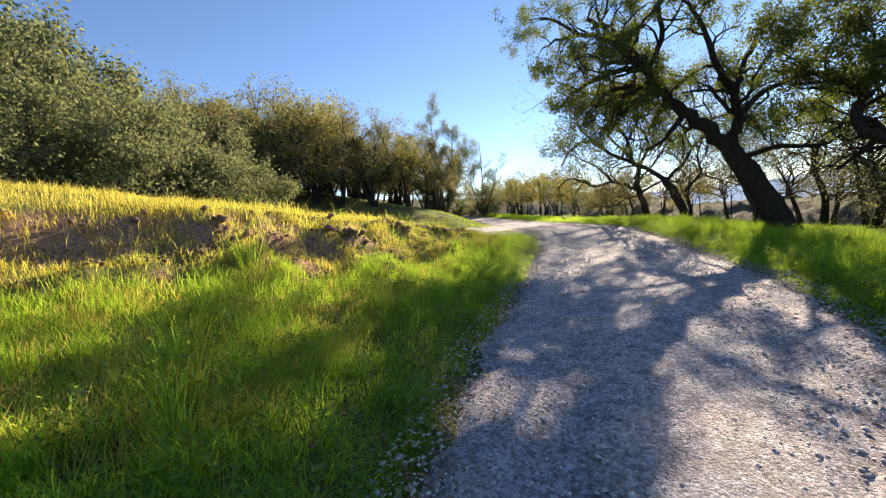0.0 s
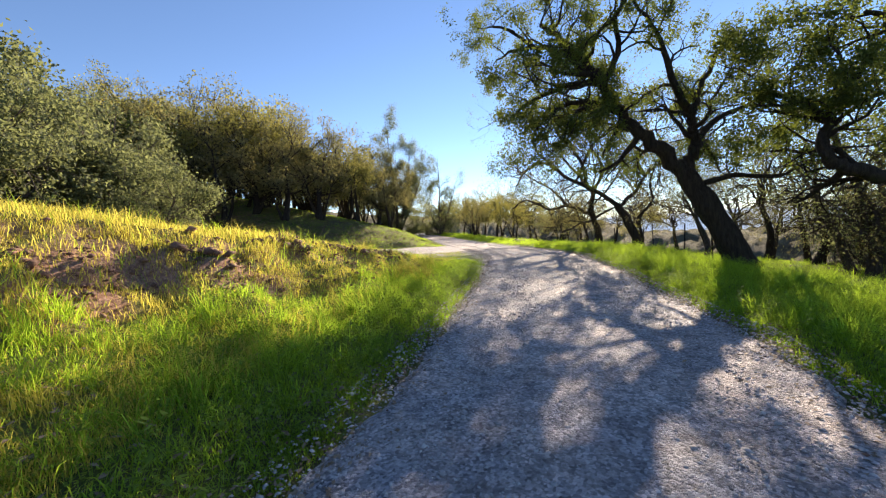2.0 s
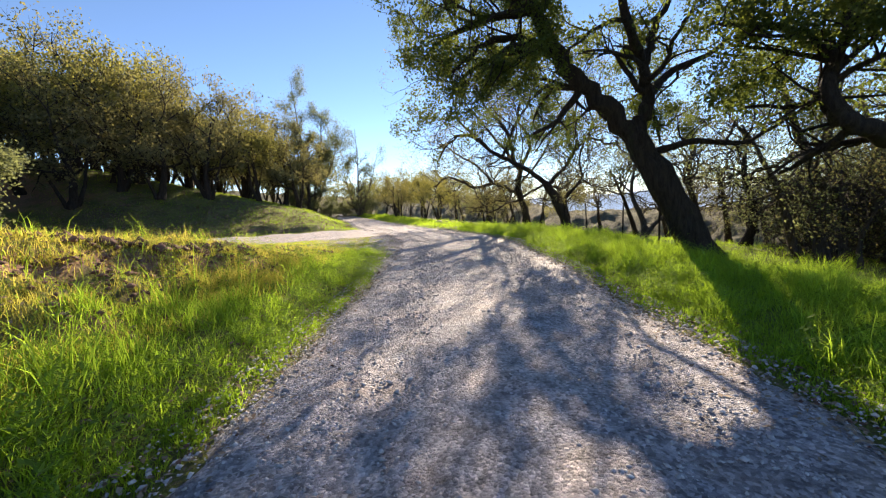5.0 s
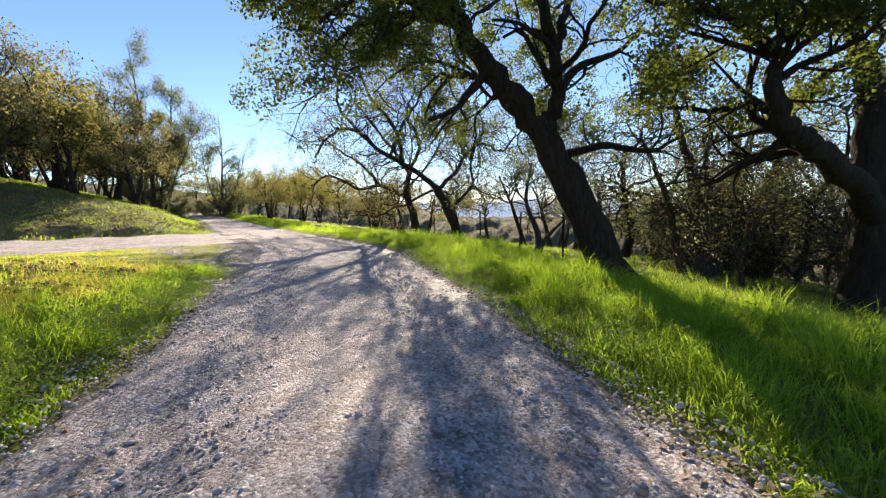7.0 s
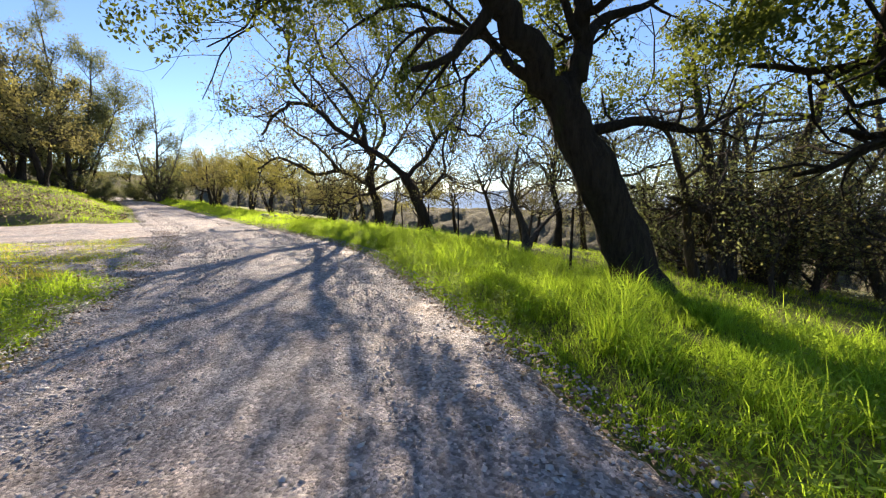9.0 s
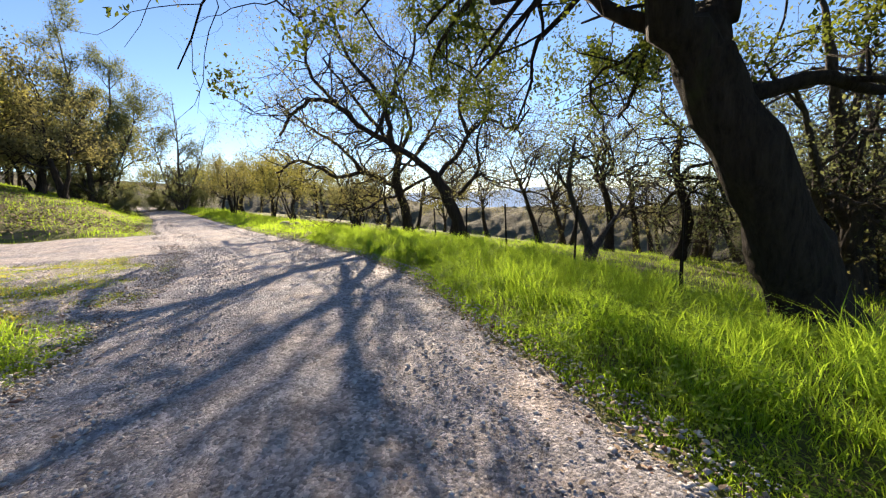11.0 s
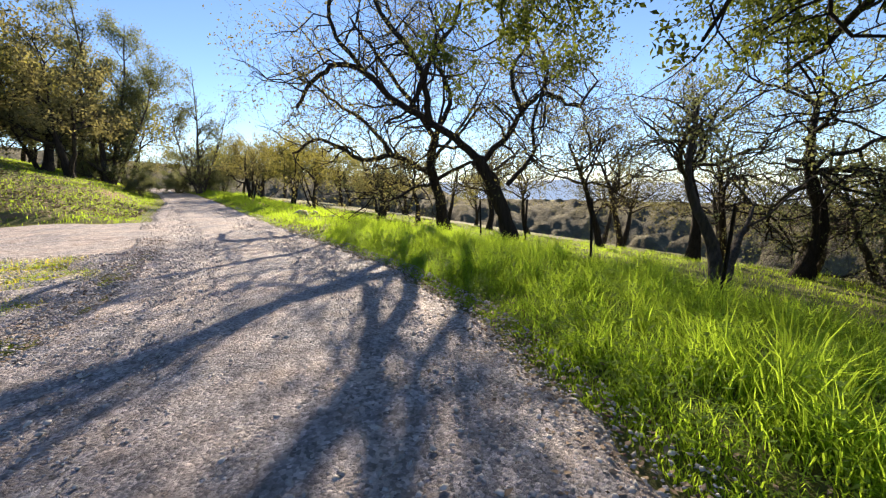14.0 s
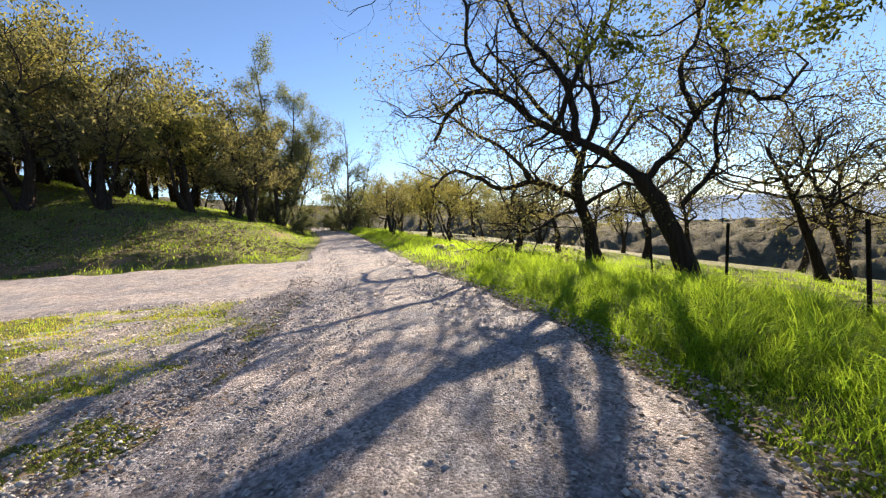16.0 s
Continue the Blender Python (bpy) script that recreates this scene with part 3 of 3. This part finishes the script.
# the great leaning oak beside the lane; points from its foot
tree("oak_tree", 11, [(0, 0, 0), (-.35, .3, 1.2), (-.8, .65, 2.3), (-1.25, 1.0, 3.3)], (.39, .3),
     [([(-3.7, 1.5, 6.3), (-4.5, 2.3, 6.4), (-5.5, 3.0, 6.1), (-6.2, 3.5, 5.5)], .12),
      ([(-3.0, 1.4, 5.3), (-3.8, 2.2, 5.6), (-4.7, 2.9, 5.4), (-5.3, 3.6, 4.8)], .1),
      ([(-1.2, .95, 3.2), (-2.1, 1.2, 4.2), (-3.1, 1.4, 5.3), (-3.8, 1.5, 6.5), (-4.7, 1.5, 7.4), (-5.6, 1.4, 8.0)], .26),
      ([(-2.9, 1.35, 5.1), (-3.9, 1.4, 5.6), (-4.9, 1.6, 5.5), (-5.7, 1.7, 4.9)], .12),
      ([(-3.3, 1.4, 5.6), (-4.2, .8, 6.2), (-5.1, .9, 6.3), (-5.9, .7, 6.6)], .12),
      ([(-1.2, .95, 3.2), (-.9, .9, 4.1), (-1.1, .8, 4.9), (-.7, .9, 5.8), (-.2, .6, 7.0)], .2),
      ([(-1.1, .85, 5.0), (-2.0, .4, 6.0), (-2.6, .2, 7.2), (-3.4, .3, 8.3)], .13),
      ([(-.9, .9, 4.2), (.2, 1.2, 5.0), (1.2, .9, 5.4), (2.2, 1.0, 6.2)], .12),
      ([(-.9, .75, 2.8), (-.1, .2, 3.0), (.9, -.2, 2.9), (1.7, -.6, 3.4)], .1),
      ([(-1.1, .9, 3.3), (-1.4, 2.0, 4.1), (-1.1, 3.2, 5.0), (-1.3, 4.5, 5.4), (-.8, 5.8, 5.9), (-.9, 7.0, 5.6)], .11),
      ([(-1.2, 3.4, 5.1), (-2.1, 4.2, 5.6), (-2.6, 5.2, 5.5), (-3.1, 5.9, 5.0)], .06),
      ([(-.95, .9, 3.7), (0, 1.8, 4.3), (1.0, 2.8, 4.4), (1.9, 3.5, 4.1), (2.7, 4.2, 3.75), (3.3, 4.8, 3.6)], .1),
      ([(-3.6, 1.5, 6.1), (-3.2, 1.2, 7.0), (-3.4, .9, 8.0), (-2.8, .6, 8.8)], .12),
      ([(-3.7, 1.5, 6.4), (-4.0, 2.9, 7.6), (-4.3, 4.4, 8.6), (-4.9, 6.0, 9.2), (-5.4, 7.6, 9.5)], .15),
      ([(-4.1, 3.4, 8.0), (-3.2, 4.8, 9.0), (-3.3, 6.4, 9.8), (-2.8, 7.8, 10.2)], .1),
      ([(-4.5, 5.2, 9.0), (-5.6, 5.6, 9.9), (-6.3, 6.6, 10.4)], .08),
      ([(-1.1, 3.2, 5.0), (-.9, 5.0, 5.6), (-.6, 6.6, 5.4), (-.4, 7.6, 4.9), (.3, 8.4, 4.7)], .08)],
     OAK, OAKLEAF, BARK, 110, .036, .1, "old leaning oak with dark rugged bark and twisted limbs", foot(11.25, 12.95), patch=1.6, gap=-.07, clear=3.3,
     extra=(([(-.5, .42, 1.5), (-.88, .55, 1.95), (-1.12, .62, 2.3)], .2),))
# its neighbour, with the heavy limb that bends up over the grass
tree("oak_tree", 12, [(0, 0, 0), (.1, 0, 1.4), (0, .1, 2.8), (.3, .2, 4.2)], (.36, .26),
     [([(.05, 0, 2.0), (-1.2, -.1, 2.4), (-2.4, .1, 2.95), (-3.35, .2, 3.25), (-3.8, .3, 3.65), (-3.4, .4, 4.6), (-2.7, .3, 5.7)], .23),
      ([(.2, .1, 3.8), (-.6, .3, 5.0), (-1.6, .2, 6.0), (-2.9, .2, 6.6)], .17),
      ([(.3, .2, 4.1), (.9, .6, 5.4), (.5, 1.3, 6.6), (.9, 1.9, 7.6)], .18),
      ([(.3, .1, 4.0), (1.2, -.6, 4.8), (2.0, -1.5, 5.6)], .15),
      ([(-3.4, .3, 4.2), (-3.9, 1.0, 5.0), (-4.4, 1.9, 5.4)], .1)],
     OAK, OAKLEAF, BARK, 110, .038, .12, "dark oak with a heavy limb bending upwards", foot(14.1, 9.65), patch=1.0, gap=-.3, clear=3.4)
# the bare oaks where the lane bends
tree("oak_tree", 13, [(0, 0, 0), (-.3, .25, 1.3), (-.75, .55, 2.3)], (.22, .16),
     [([(-.7, .5, 2.2), (-1.5, 1.0, 3.0), (-2.6, 1.6, 3.7), (-3.6, 2.1, 4.6), (-4.4, 2.6, 4.4), (-4.9, 2.9, 3.6)], .17),
      ([(-1.9, 1.2, 3.3), (-2.3, 1.1, 4.6), (-3.1, 1.5, 5.8), (-3.5, 1.8, 7.2)], .14),
      ([(-.7, .5, 2.2), (.1, .3, 3.0), (.5, .2, 3.7), (1.2, .0, 4.1), (2.0, -.3, 3.8), (2.6, -.5, 4.5)], .13),
      ([(.4, .2, 3.6), (.2, .4, 4.6), (.8, .5, 5.6), (.6, .6, 6.9)], .1),
      ([(-.1, .1, 1.6), (.5, -.2, 2.4), (.3, -.4, 3.2), (.7, -.3, 4.2)], .1),
      ([(-2.4, 1.3, 3.6), (-2.0, .7, 4.9), (-1.2, .9, 6.0), (-1.4, .5, 7.4)], .1),
      ([(-3.4, 2.0, 4.5), (-4.2, 2.0, 5.4), (-4.4, 1.6, 6.5), (-5.2, 1.9, 7.2)], .09),
      ([(1.0, .1, 4.0), (1.6, .5, 5.0), (1.5, .9, 6.0), (2.2, .8, 6.8)], .08)],
     DENSE, OLIVELEAF, BARK, 9, .034, .1, "gnarled oak nearly bare with sparse new leaves", foot(16.4, 26.6), big=1.4, thick=True)
tree("oak_tree", 14, [(0, 0, 0), (-.15, .1, 1.2), (-.4, .3, 2.3), (-.2, .3, 3.4)], (.22, .12),
     [([(-.35, .25, 2.0), (-1.5, .7, 2.6), (-2.6, 1.0, 2.5), (-3.8, 1.4, 3.1), (-4.6, 1.8, 2.6)], .15),
      ([(-.2, .3, 3.2), (-1.0, .6, 4.4), (-1.9, .9, 5.6), (-2.8, 1.2, 6.8)], .14),
      ([(-.2, .3, 3.3), (.3, .2, 4.7), (-.2, .5, 6.0), (.3, .4, 7.4)], .14),
      ([(-.3, .2, 1.8), (.8, -.3, 2.4), (1.7, -.5, 2.2), (2.5, -.9, 2.9)], .1),
      ([(-.3, .2, 1.7), (-1.3, -.3, 1.6), (-2.3, -.6, 1.2), (-3.0, -.8, 1.3)], .09),
      ([(-1.6, .7, 2.6), (-2.6, .6, 3.6), (-3.6, 1.0, 4.3), (-4.5, 1.0, 5.0)], .1),
      ([(-.2, .3, 2.6), (.9, .6, 3.6), (1.7, .5, 4.8), (2.4, .8, 5.6)], .1)],
     DENSE, OLIVELEAF, BARK, 7, .034, .12, "spreading oak with twisted low limbs and few leaves", foot(15.6, 30.2), big=1.3, thick=True)
for i, (x, y, dx, dy, h, r) in enumerate(((20.6, 25.7, -1.4, .8, 4.4, .17), (25.2, 27.9, -.9, 1.0, 4.6, .2), (24.0, 22.5, -.5, .4, 4.2, .2))):
    tree("slender_oak_tree", 20 + i, [(0, 0, 0), (dx * .25, dy * .2, h * .3), (dx * .7, dy * .5, h * .7), (dx, dy, h)], (r, r * .6),
         (11, 3.0), DENSE, OLIVELEAF, BARK, 5, .036, .12, "slender leaning oak with bare crooked branches", foot(x, y))
tree("oak_tree", 31, [(0, 0, 0), (.3, .3, .9), (.15, .8, 2.1), (.6, 1.0, 3.6)], (.15, .1),
     (6, 1.8), THIN, SAGELEAF, GREYBARK, 9, .035, .1, "small oak with one trunk propped low on the ground", foot(14.3, 18.3),
     extra=(([(-.35, -.2, 0), (.4, .0, .7), (1.3, .2, 1.15), (2.4, .5, 1.7)], .12),))

# thicket of tangled trees below the lane
TANGLE = dict(low=.2, step=(.35, .3, .25, .2), twist=.36, rise=-.01, levels=3, kids=(5, 5, 4), twigs=.95, keep=.7, open=.8, shrink=.6)
brushy = tree("brushy_oak_tree", 36, [(0, 0, 0), (.15, .1, 1.5), (-.3, .2, 3.0), (-.9, .4, 4.6), (-1.2, .6, 6.0)], (.24, .1), (17, 2.7), TANGLE, SAGELEAF, GREYBARK, 8, .036, .13,
              "brushy oak with several stems and tangled brown twigs", foot(16.6, 13.7), lift=.8,
              extra=(([(.5, -.2, 0), (.8, 0, 1.6), (.6, .3, 3.4), (1.2, .4, 5.6)], .18), ([(-.4, .3, 0), (-1.0, .4, 1.7), (-1.9, .3, 3.0), (-2.6, .5, 4.2)], .15), ([(.9, .4, 0), (1.7, .6, 1.5), (2.2, .4, 3.2)], .13)))
for x, y, turn, size in ((19.3, 13.2, 70, 1.05), (18.6, 9.4, 160, .95), (21.5, 15.2, 215, 1.1), (23.0, 10.5, 300, 1.15), (17.2, 6.0, 20, .9), (24.5, 17.2, 120, 1.1), (22.0, 6.0, 250, 1.1), (27.5, 13.0, 40, 1.2), (26.0, 20.5, 190, .9)):
    c = copy_thing(brushy, pose(*foot(x, y), 0, 0, turn))
    c.scale = (size, size, size)
    tagged(c, group="tangled oaks below the lane")
thicket = [tree("thicket_tree", 40 + i, [(0, 0, 0), (.1, .1, .9), (.2, -.1, 1.8), (.1, .2, 2.6)], (.07 + .02 * i, .04), (9, 1.7), TANGLE, OLIVELEAF, GREYBARK,
                (4, 3, 6)[i], .036, .12, "thin low tree with a tangle of brown twigs", foot(*((15.6, 12.2), (19.0, 15.5), (15.9, 6.9))[i])) for i in range(3)]
for i in range(16):
    x, y = rng.uniform(16, 33), rng.uniform(4, 19)
    if y > 8 + .42 * x:
        continue
    tagged(copy_thing(thicket[i % 3], pose(*foot(x, y), 0, 0, rng.uniform(0, 360))), group="thicket below the lane")

tree("oak_tree", 34, [(0, 0, 0), (.3, -.2, 1.5), (.1, .2, 3.4), (.3, .2, 5.2)], (.24, .16), (11, 3.3), OAK, SAGELEAF, BARK, 9, .04, .1, "tall tangled oak behind the fence posts", foot(20.5, 19.0))
tree("oak_tree", 35, [(0, 0, 0), (.2, .1, 1.7), (-.1, .4, 3.4), (.2, .3, 5.0)], (.22, .15), (11, 3.2), OAK, OLIVELEAF, BARK, 10, .035, .1, "dark twisted oak at the meadow's far edge", foot(21.3, 22.3))

# woods: a few trees grown once and repeated
WOOD = dict(low=.5, step=(.5, .45, .4, .4), twist=.24, rise=.03, levels=2, kids=(7, 6), twigs=.5, keep=.7, open=.8, shrink=.55)
far_styles = [
    tree("woodland_tree", 60, [(0, 0, 0), (.2, .1, 1.3), (.1, -.1, 2.8), (.3, .0, 4.8)], (.2, .12), (12, 2.7), WOOD, YOUNGLEAF, BARK, 19, .078, .2, "hillside oak with yellow-green spring leaves", foot(-4.5, 46.5), patch=1.0, gap=-.02, lift=1.25,
         extra=(([(.2, .1, 0), (.9, .2, 1.4), (1.3, .5, 3.0), (1.9, .4, 4.2)], .13),)),
    tree("woodland_tree", 61, [(0, 0, 0), (-.2, .2, 1.4), (.1, .4, 3.1), (.5, .3, 5.2)], (.24, .14), (12, 2.8), WOOD, OLIVELEAF, BARK, 19, .078, .2, "hillside oak with a dull olive crown", foot(-9.5, 47), patch=1.0, gap=-.02, lift=1.25,
         extra=(([(-.2, .1, 0), (-.8, -.2, 1.5), (-1.1, -.3, 3.2), (-1.6, -.2, 4.4)], .14), ([(.1, -.2, 0), (.6, -.5, 1.6), (1.2, -.8, 3.4)], .12))),
    tree("woodland_tree", 62, [(0, 0, 0), (.3, 0, 1.2), (.6, .2, 2.6), (.4, .3, 4.6)], (.18, .12), (12, 2.5), WOOD, SAGELEAF, BARK, 19, .078, .2, "hillside tree with a grey-green crown", foot(-14, 44), patch=1.0, gap=-.02, lift=1.25),
]
BUSH = dict(low=.2, step=(.5, .45, .4, .4), twist=.2, rise=.01, levels=2, kids=(7, 7), twigs=.6, keep=.7, open=.8, shrink=.55)
bush = tree("bushy_tree", 63, [(0, 0, 0), (.1, .1, .8), (.0, .2, 1.9), (.1, .1, 3.4)], (.2, .1), (18, 2.5), BUSH, SAGELEAF, GREYBARK, 30, .064, .18, "bushy grey-green tree leafy down to the ground", foot(-11.5, 23), lift=.8, patch=1.0, gap=-.12,
            extra=(([(.2, 0, 0), (.9, .2, 1.2), (1.5, .3, 2.6)], .13), ([(-.2, .2, 0), (-.9, .5, 1.3), (-1.3, .6, 2.8)], .13)))
tall_oak = tree("tall_tree", 64, [(0, 0, 0), (.2, 0, 3), (.1, .2, 6), (.3, .1, 9.5)], (.32, .16), (18, 2.6), WOOD, OAKLEAF, BARK, 22, .12, .22, "tall dark tree rising above the wood", foot(-25, 33), patch=.8, gap=0)


def plant(model, x, y, size, group):
    c = copy_thing(model, pose(*foot(x, y), 0, 0, rng.uniform(0, 360)))
    c.scale = (size, size, size * rng.uniform(.92, 1.1))
    return tagged(c, group=group)


for x, y, s in ((-13.5, 25, 1.15), (-15, 19.5, 1.2), (-17, 15, 1.25), (-20, 22, 1.7), (-19, 28, 1.7), (-24, 17, 2.0), (-15, 24.5, 1.5), (-26, 26, 2.1)):
    plant(bush, x, y, s, "bushy trees above the bank")
for x, y, s in ((2.6, 50.8, .45), (-.8, 53, .55), (4.6, 58.6, .5), (7.2, 60.5, .6)):
    plant(bush, x, y, s, "bushes round the slender trees")
for x, y, s in ((-30, 30, 1.35), (-33, 24, 1.2), (-22, 42, .95)):
    plant(tall_oak, x, y, s, "tall trees of the wood")
spots = []
tries = 0
while len(spots) < 58 and tries < 4000:
    tries += 1
    x, y = rng.uniform(-42, 1.5), rng.uniform(42, 88)
    if edges(y)[0] - x < 3.5 or (x > -8 and y < 49) or off_branch(x, y) < 7 or math.hypot(x - .6, y - 52) < 5:
        continue
    if all(math.hypot(x - a, y - b) > 3.8 for a, b in spots):
        spots.append((x, y))
        plant(far_styles[int(rng.choice((0, 0, 1, 2)))], x, y, rng.uniform(1.15, 1.45) + .25 * (x < -10), "oaks of the hillside wood")
for x, y, s in ((-6.6, 42, 1.15), (-3.4, 44.8, 1.1), (-9.8, 41.2, 1.2), (-12.8, 42.5, 1.3), (-1.6, 48, 1.1), (-15, 40, 1.25), (-19.2, 42.6, 1.4), (-22.5, 38.5, 1.5), (-5.2, 48.5, 1.25), (-.2, 46.2, 1.0), (.4, 60, 1.25)):
    plant(far_styles[int(rng.integers(2))], x, y, s, "oaks of the hillside wood")
for x, y, s in ((9.5, 48, .7), (12, 46, .75), (11, 53, .8), (15, 51, .85), (14.5, 58, .9), (10, 60, .85), (19, 47, .8), (19, 57, 1), (8.5, 67, .9), (13, 70, 1), (22, 63, 1), (24, 52, .9), (12.5, 41, .6), (17, 41, .7), (28, 45, .9), (4, 82, 1), (9, 84, 1), (-1, 92, 1.1), (17, 78, 1.1), (30, 70, 1.1)):
    plant(far_styles[int(rng.integers(3))], x, y, s, "oaks along the lane further on")
bare = tree("bare_oak_tree", 70, [(0, 0, 0), (.3, .1, 1.2), (.2, .4, 2.4), (.5, .3, 3.4)], (.2, .14), (9, 2.8), THIN, OLIVELEAF, BARK, 7, .06, .2, "bare crooked oak with thin brown twigs", foot(21, 34))
for x, y, s in ((26, 36, 1), (18, 37.5, .9), (31, 32, 1.1), (23, 42, 1), (32, 26, 1.1), (37, 38, 1.2), (14.5, 35.5, .7), (41, 30, 1.2), (36, 20, 1.1), (29, 18, 1), (43, 22, 1.2)):
    plant(bare, x, y, s, "bare oaks below the lane")

tree("tall_slender_tree", 80, [(0, 0, 0), (-.1, 0, 4), (-.5, .1, 9), (-.9, 0, 14.2)], (.2, .03), (92, 1.9), UPRIGHT, SAGELEAF, GREYBARK, 17, .055, .22, "tall slender tree with upright grey-green stems", foot(.6, 52), lift=1.6, patch=1.3, gap=-.3,
     extra=(([(.3, 0, 0), (.9, .1, 3.5), (1.6, 0, 7), (2.0, .1, 11)], .14), ([(-.2, .2, 0), (-.6, .3, 3), (-.8, .2, 6), (-1.0, .2, 9)], .12), ([(.4, .2, 0), (1.7, .2, 3), (2.8, .1, 5.6), (3.4, .2, 8.2)], .1)))
tree("bare_slender_tree", 81, [(0, 0, 0), (0, 0, 3), (.2, .1, 6.5), (.1, 0, 11)], (.16, .03), (60, 1.8), UPRIGHT, SAGELEAF, GREYBARK, 7, .055, .25, "slender almost bare tree with many upright stems", foot(6.3, 57.5), lift=1.5,
     extra=(([(.2, 0, 0), (1.0, .1, 2.5), (1.9, 0, 5), (2.7, .1, 7.8)], .1), ([(-.2, .1, 0), (-1.0, .2, 2.6), (-1.5, .2, 5.4), (-1.7, .2, 7.5)], .1)))


def far_woods():
    """The wooded slopes that close the view beyond the valley: a band of tree-tops."""
    n, m = 700, 26
    a = np.radians(np.linspace(-75, 130, n))[:, None] + np.zeros((1, m))
    k = np.linspace(0, 1, m)[None, :]
    deg = np.degrees(a)
    dist = np.interp(deg, (-75, -20, 5, 20, 35, 130), (120, 130, 120, 85, 40, 33)) * (1 + .9 * k)
    x, y = 8 + np.sin(a) * dist, 20 + np.cos(a) * dist
    crest = np.interp(deg, (-75, -20, 0, 20, 35, 70, 130), (24, 14, 7, 3.2, -1.9, -1.8, -1.2))
    z = -9 + (crest + 9) * np.sin(np.clip(k * 1.6, 0, 1) * np.pi * .5)
    for i in range(n):
        for j in range(m):
            p = Vector((x[i, j] * .22, y[i, j] * .22, 0))
            z[i, j] += .9 * noise.noise(p) + .7 * noise.noise(p * 2.6) + .25 * noise.noise(p * 6)
    z[:, 0] = -14
    ob = mesh_object("backdrop", *sheet(x, y, z), FARWOOD)
    tagged(ob, "distant wooded slopes in olive and brown", "backdrop", kind="structure")
    # far hills behind them; their haze is only painted colour and glow
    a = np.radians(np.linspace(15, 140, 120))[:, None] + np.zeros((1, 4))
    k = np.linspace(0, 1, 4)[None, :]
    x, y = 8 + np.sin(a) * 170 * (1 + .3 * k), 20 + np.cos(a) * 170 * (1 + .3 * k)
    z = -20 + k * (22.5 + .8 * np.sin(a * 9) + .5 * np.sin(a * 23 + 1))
    tagged(mesh_object("backdrop", *sheet(x, y, z), PAINTED_HAZE), "far hills beyond the valley, haze painted pale blue and faintly glowing", "backdrop", kind="structure")


far_woods()


# ---- fence posts and rocks ----
def fence_post(x, y, tall, lean):
    """A studded steel T-post driven into the ground."""
    root = new("fence_post")
    bm = bmesh.new()
    bmesh.ops.create_cube(bm, size=1, matrix=Matrix.Translation((0, 0, tall / 2)) @ Matrix.Diagonal((.05, .01, tall, 1)))
    bmesh.ops.create_cube(bm, size=1, matrix=Matrix.Translation((0, .022, tall / 2)) @ Matrix.Diagonal((.01, .04, tall * .99, 1)))
    z = .3
    while z < tall - .05:
        bmesh.ops.create_cube(bm, size=1, matrix=Matrix.Translation((0, -.012, z)) @ Matrix.Diagonal((.02, .016, .02, 1)))
        z += .09
    part("post", bm, STEEL, root)
    root.matrix_world = pose(*foot(x, y, .1), lean, lean * .6, 40 * x)
    tagged(root, "dark rusty steel fence post standing in grass", "fence post", "fence posts along the meadow")


for x, y, h, l in ((11.6, 14.7, 1.45, 1), (12.7, 17.55, 1.5, -2), (13.1, 20.2, 1.5, 2), (13.7, 22.9, 1.45, -1), (14.0, 25.3, 1.4, 2), (14.0, 28, 1.4, -2)):
    fence_post(x, y, h, l)


def rock(x, y, size, seed):
    bm = bmesh.new()
    bmesh.ops.create_icosphere(bm, subdivisions=3, radius=size)
    for v in bm.verts:
        v.co *= 1 + .35 * noise.noise(v.co / size * 1.3 + Vector((seed, 0, 0))) + .08 * noise.noise(v.co / size * 5)
        v.co.z *= .6
    me = bpy.data.meshes.new("rock")
    bm.to_mesh(me)
    bm.free()
    me.materials.append(ROCK)
    ob = new("rock", me)
    ob.matrix_world = pose(*foot(x, y, -size * .25), 0, 0, seed * 70)
    tagged(ob, "weathered grey rock half sunk in grass", "rock", "rocks on the verge")


for i, (x, y, s) in enumerate(((9.8, 32.2, .32), (10.5, 33.0, .25), (10.9, 31.7, .22))):
    rock(x, y, s, i)
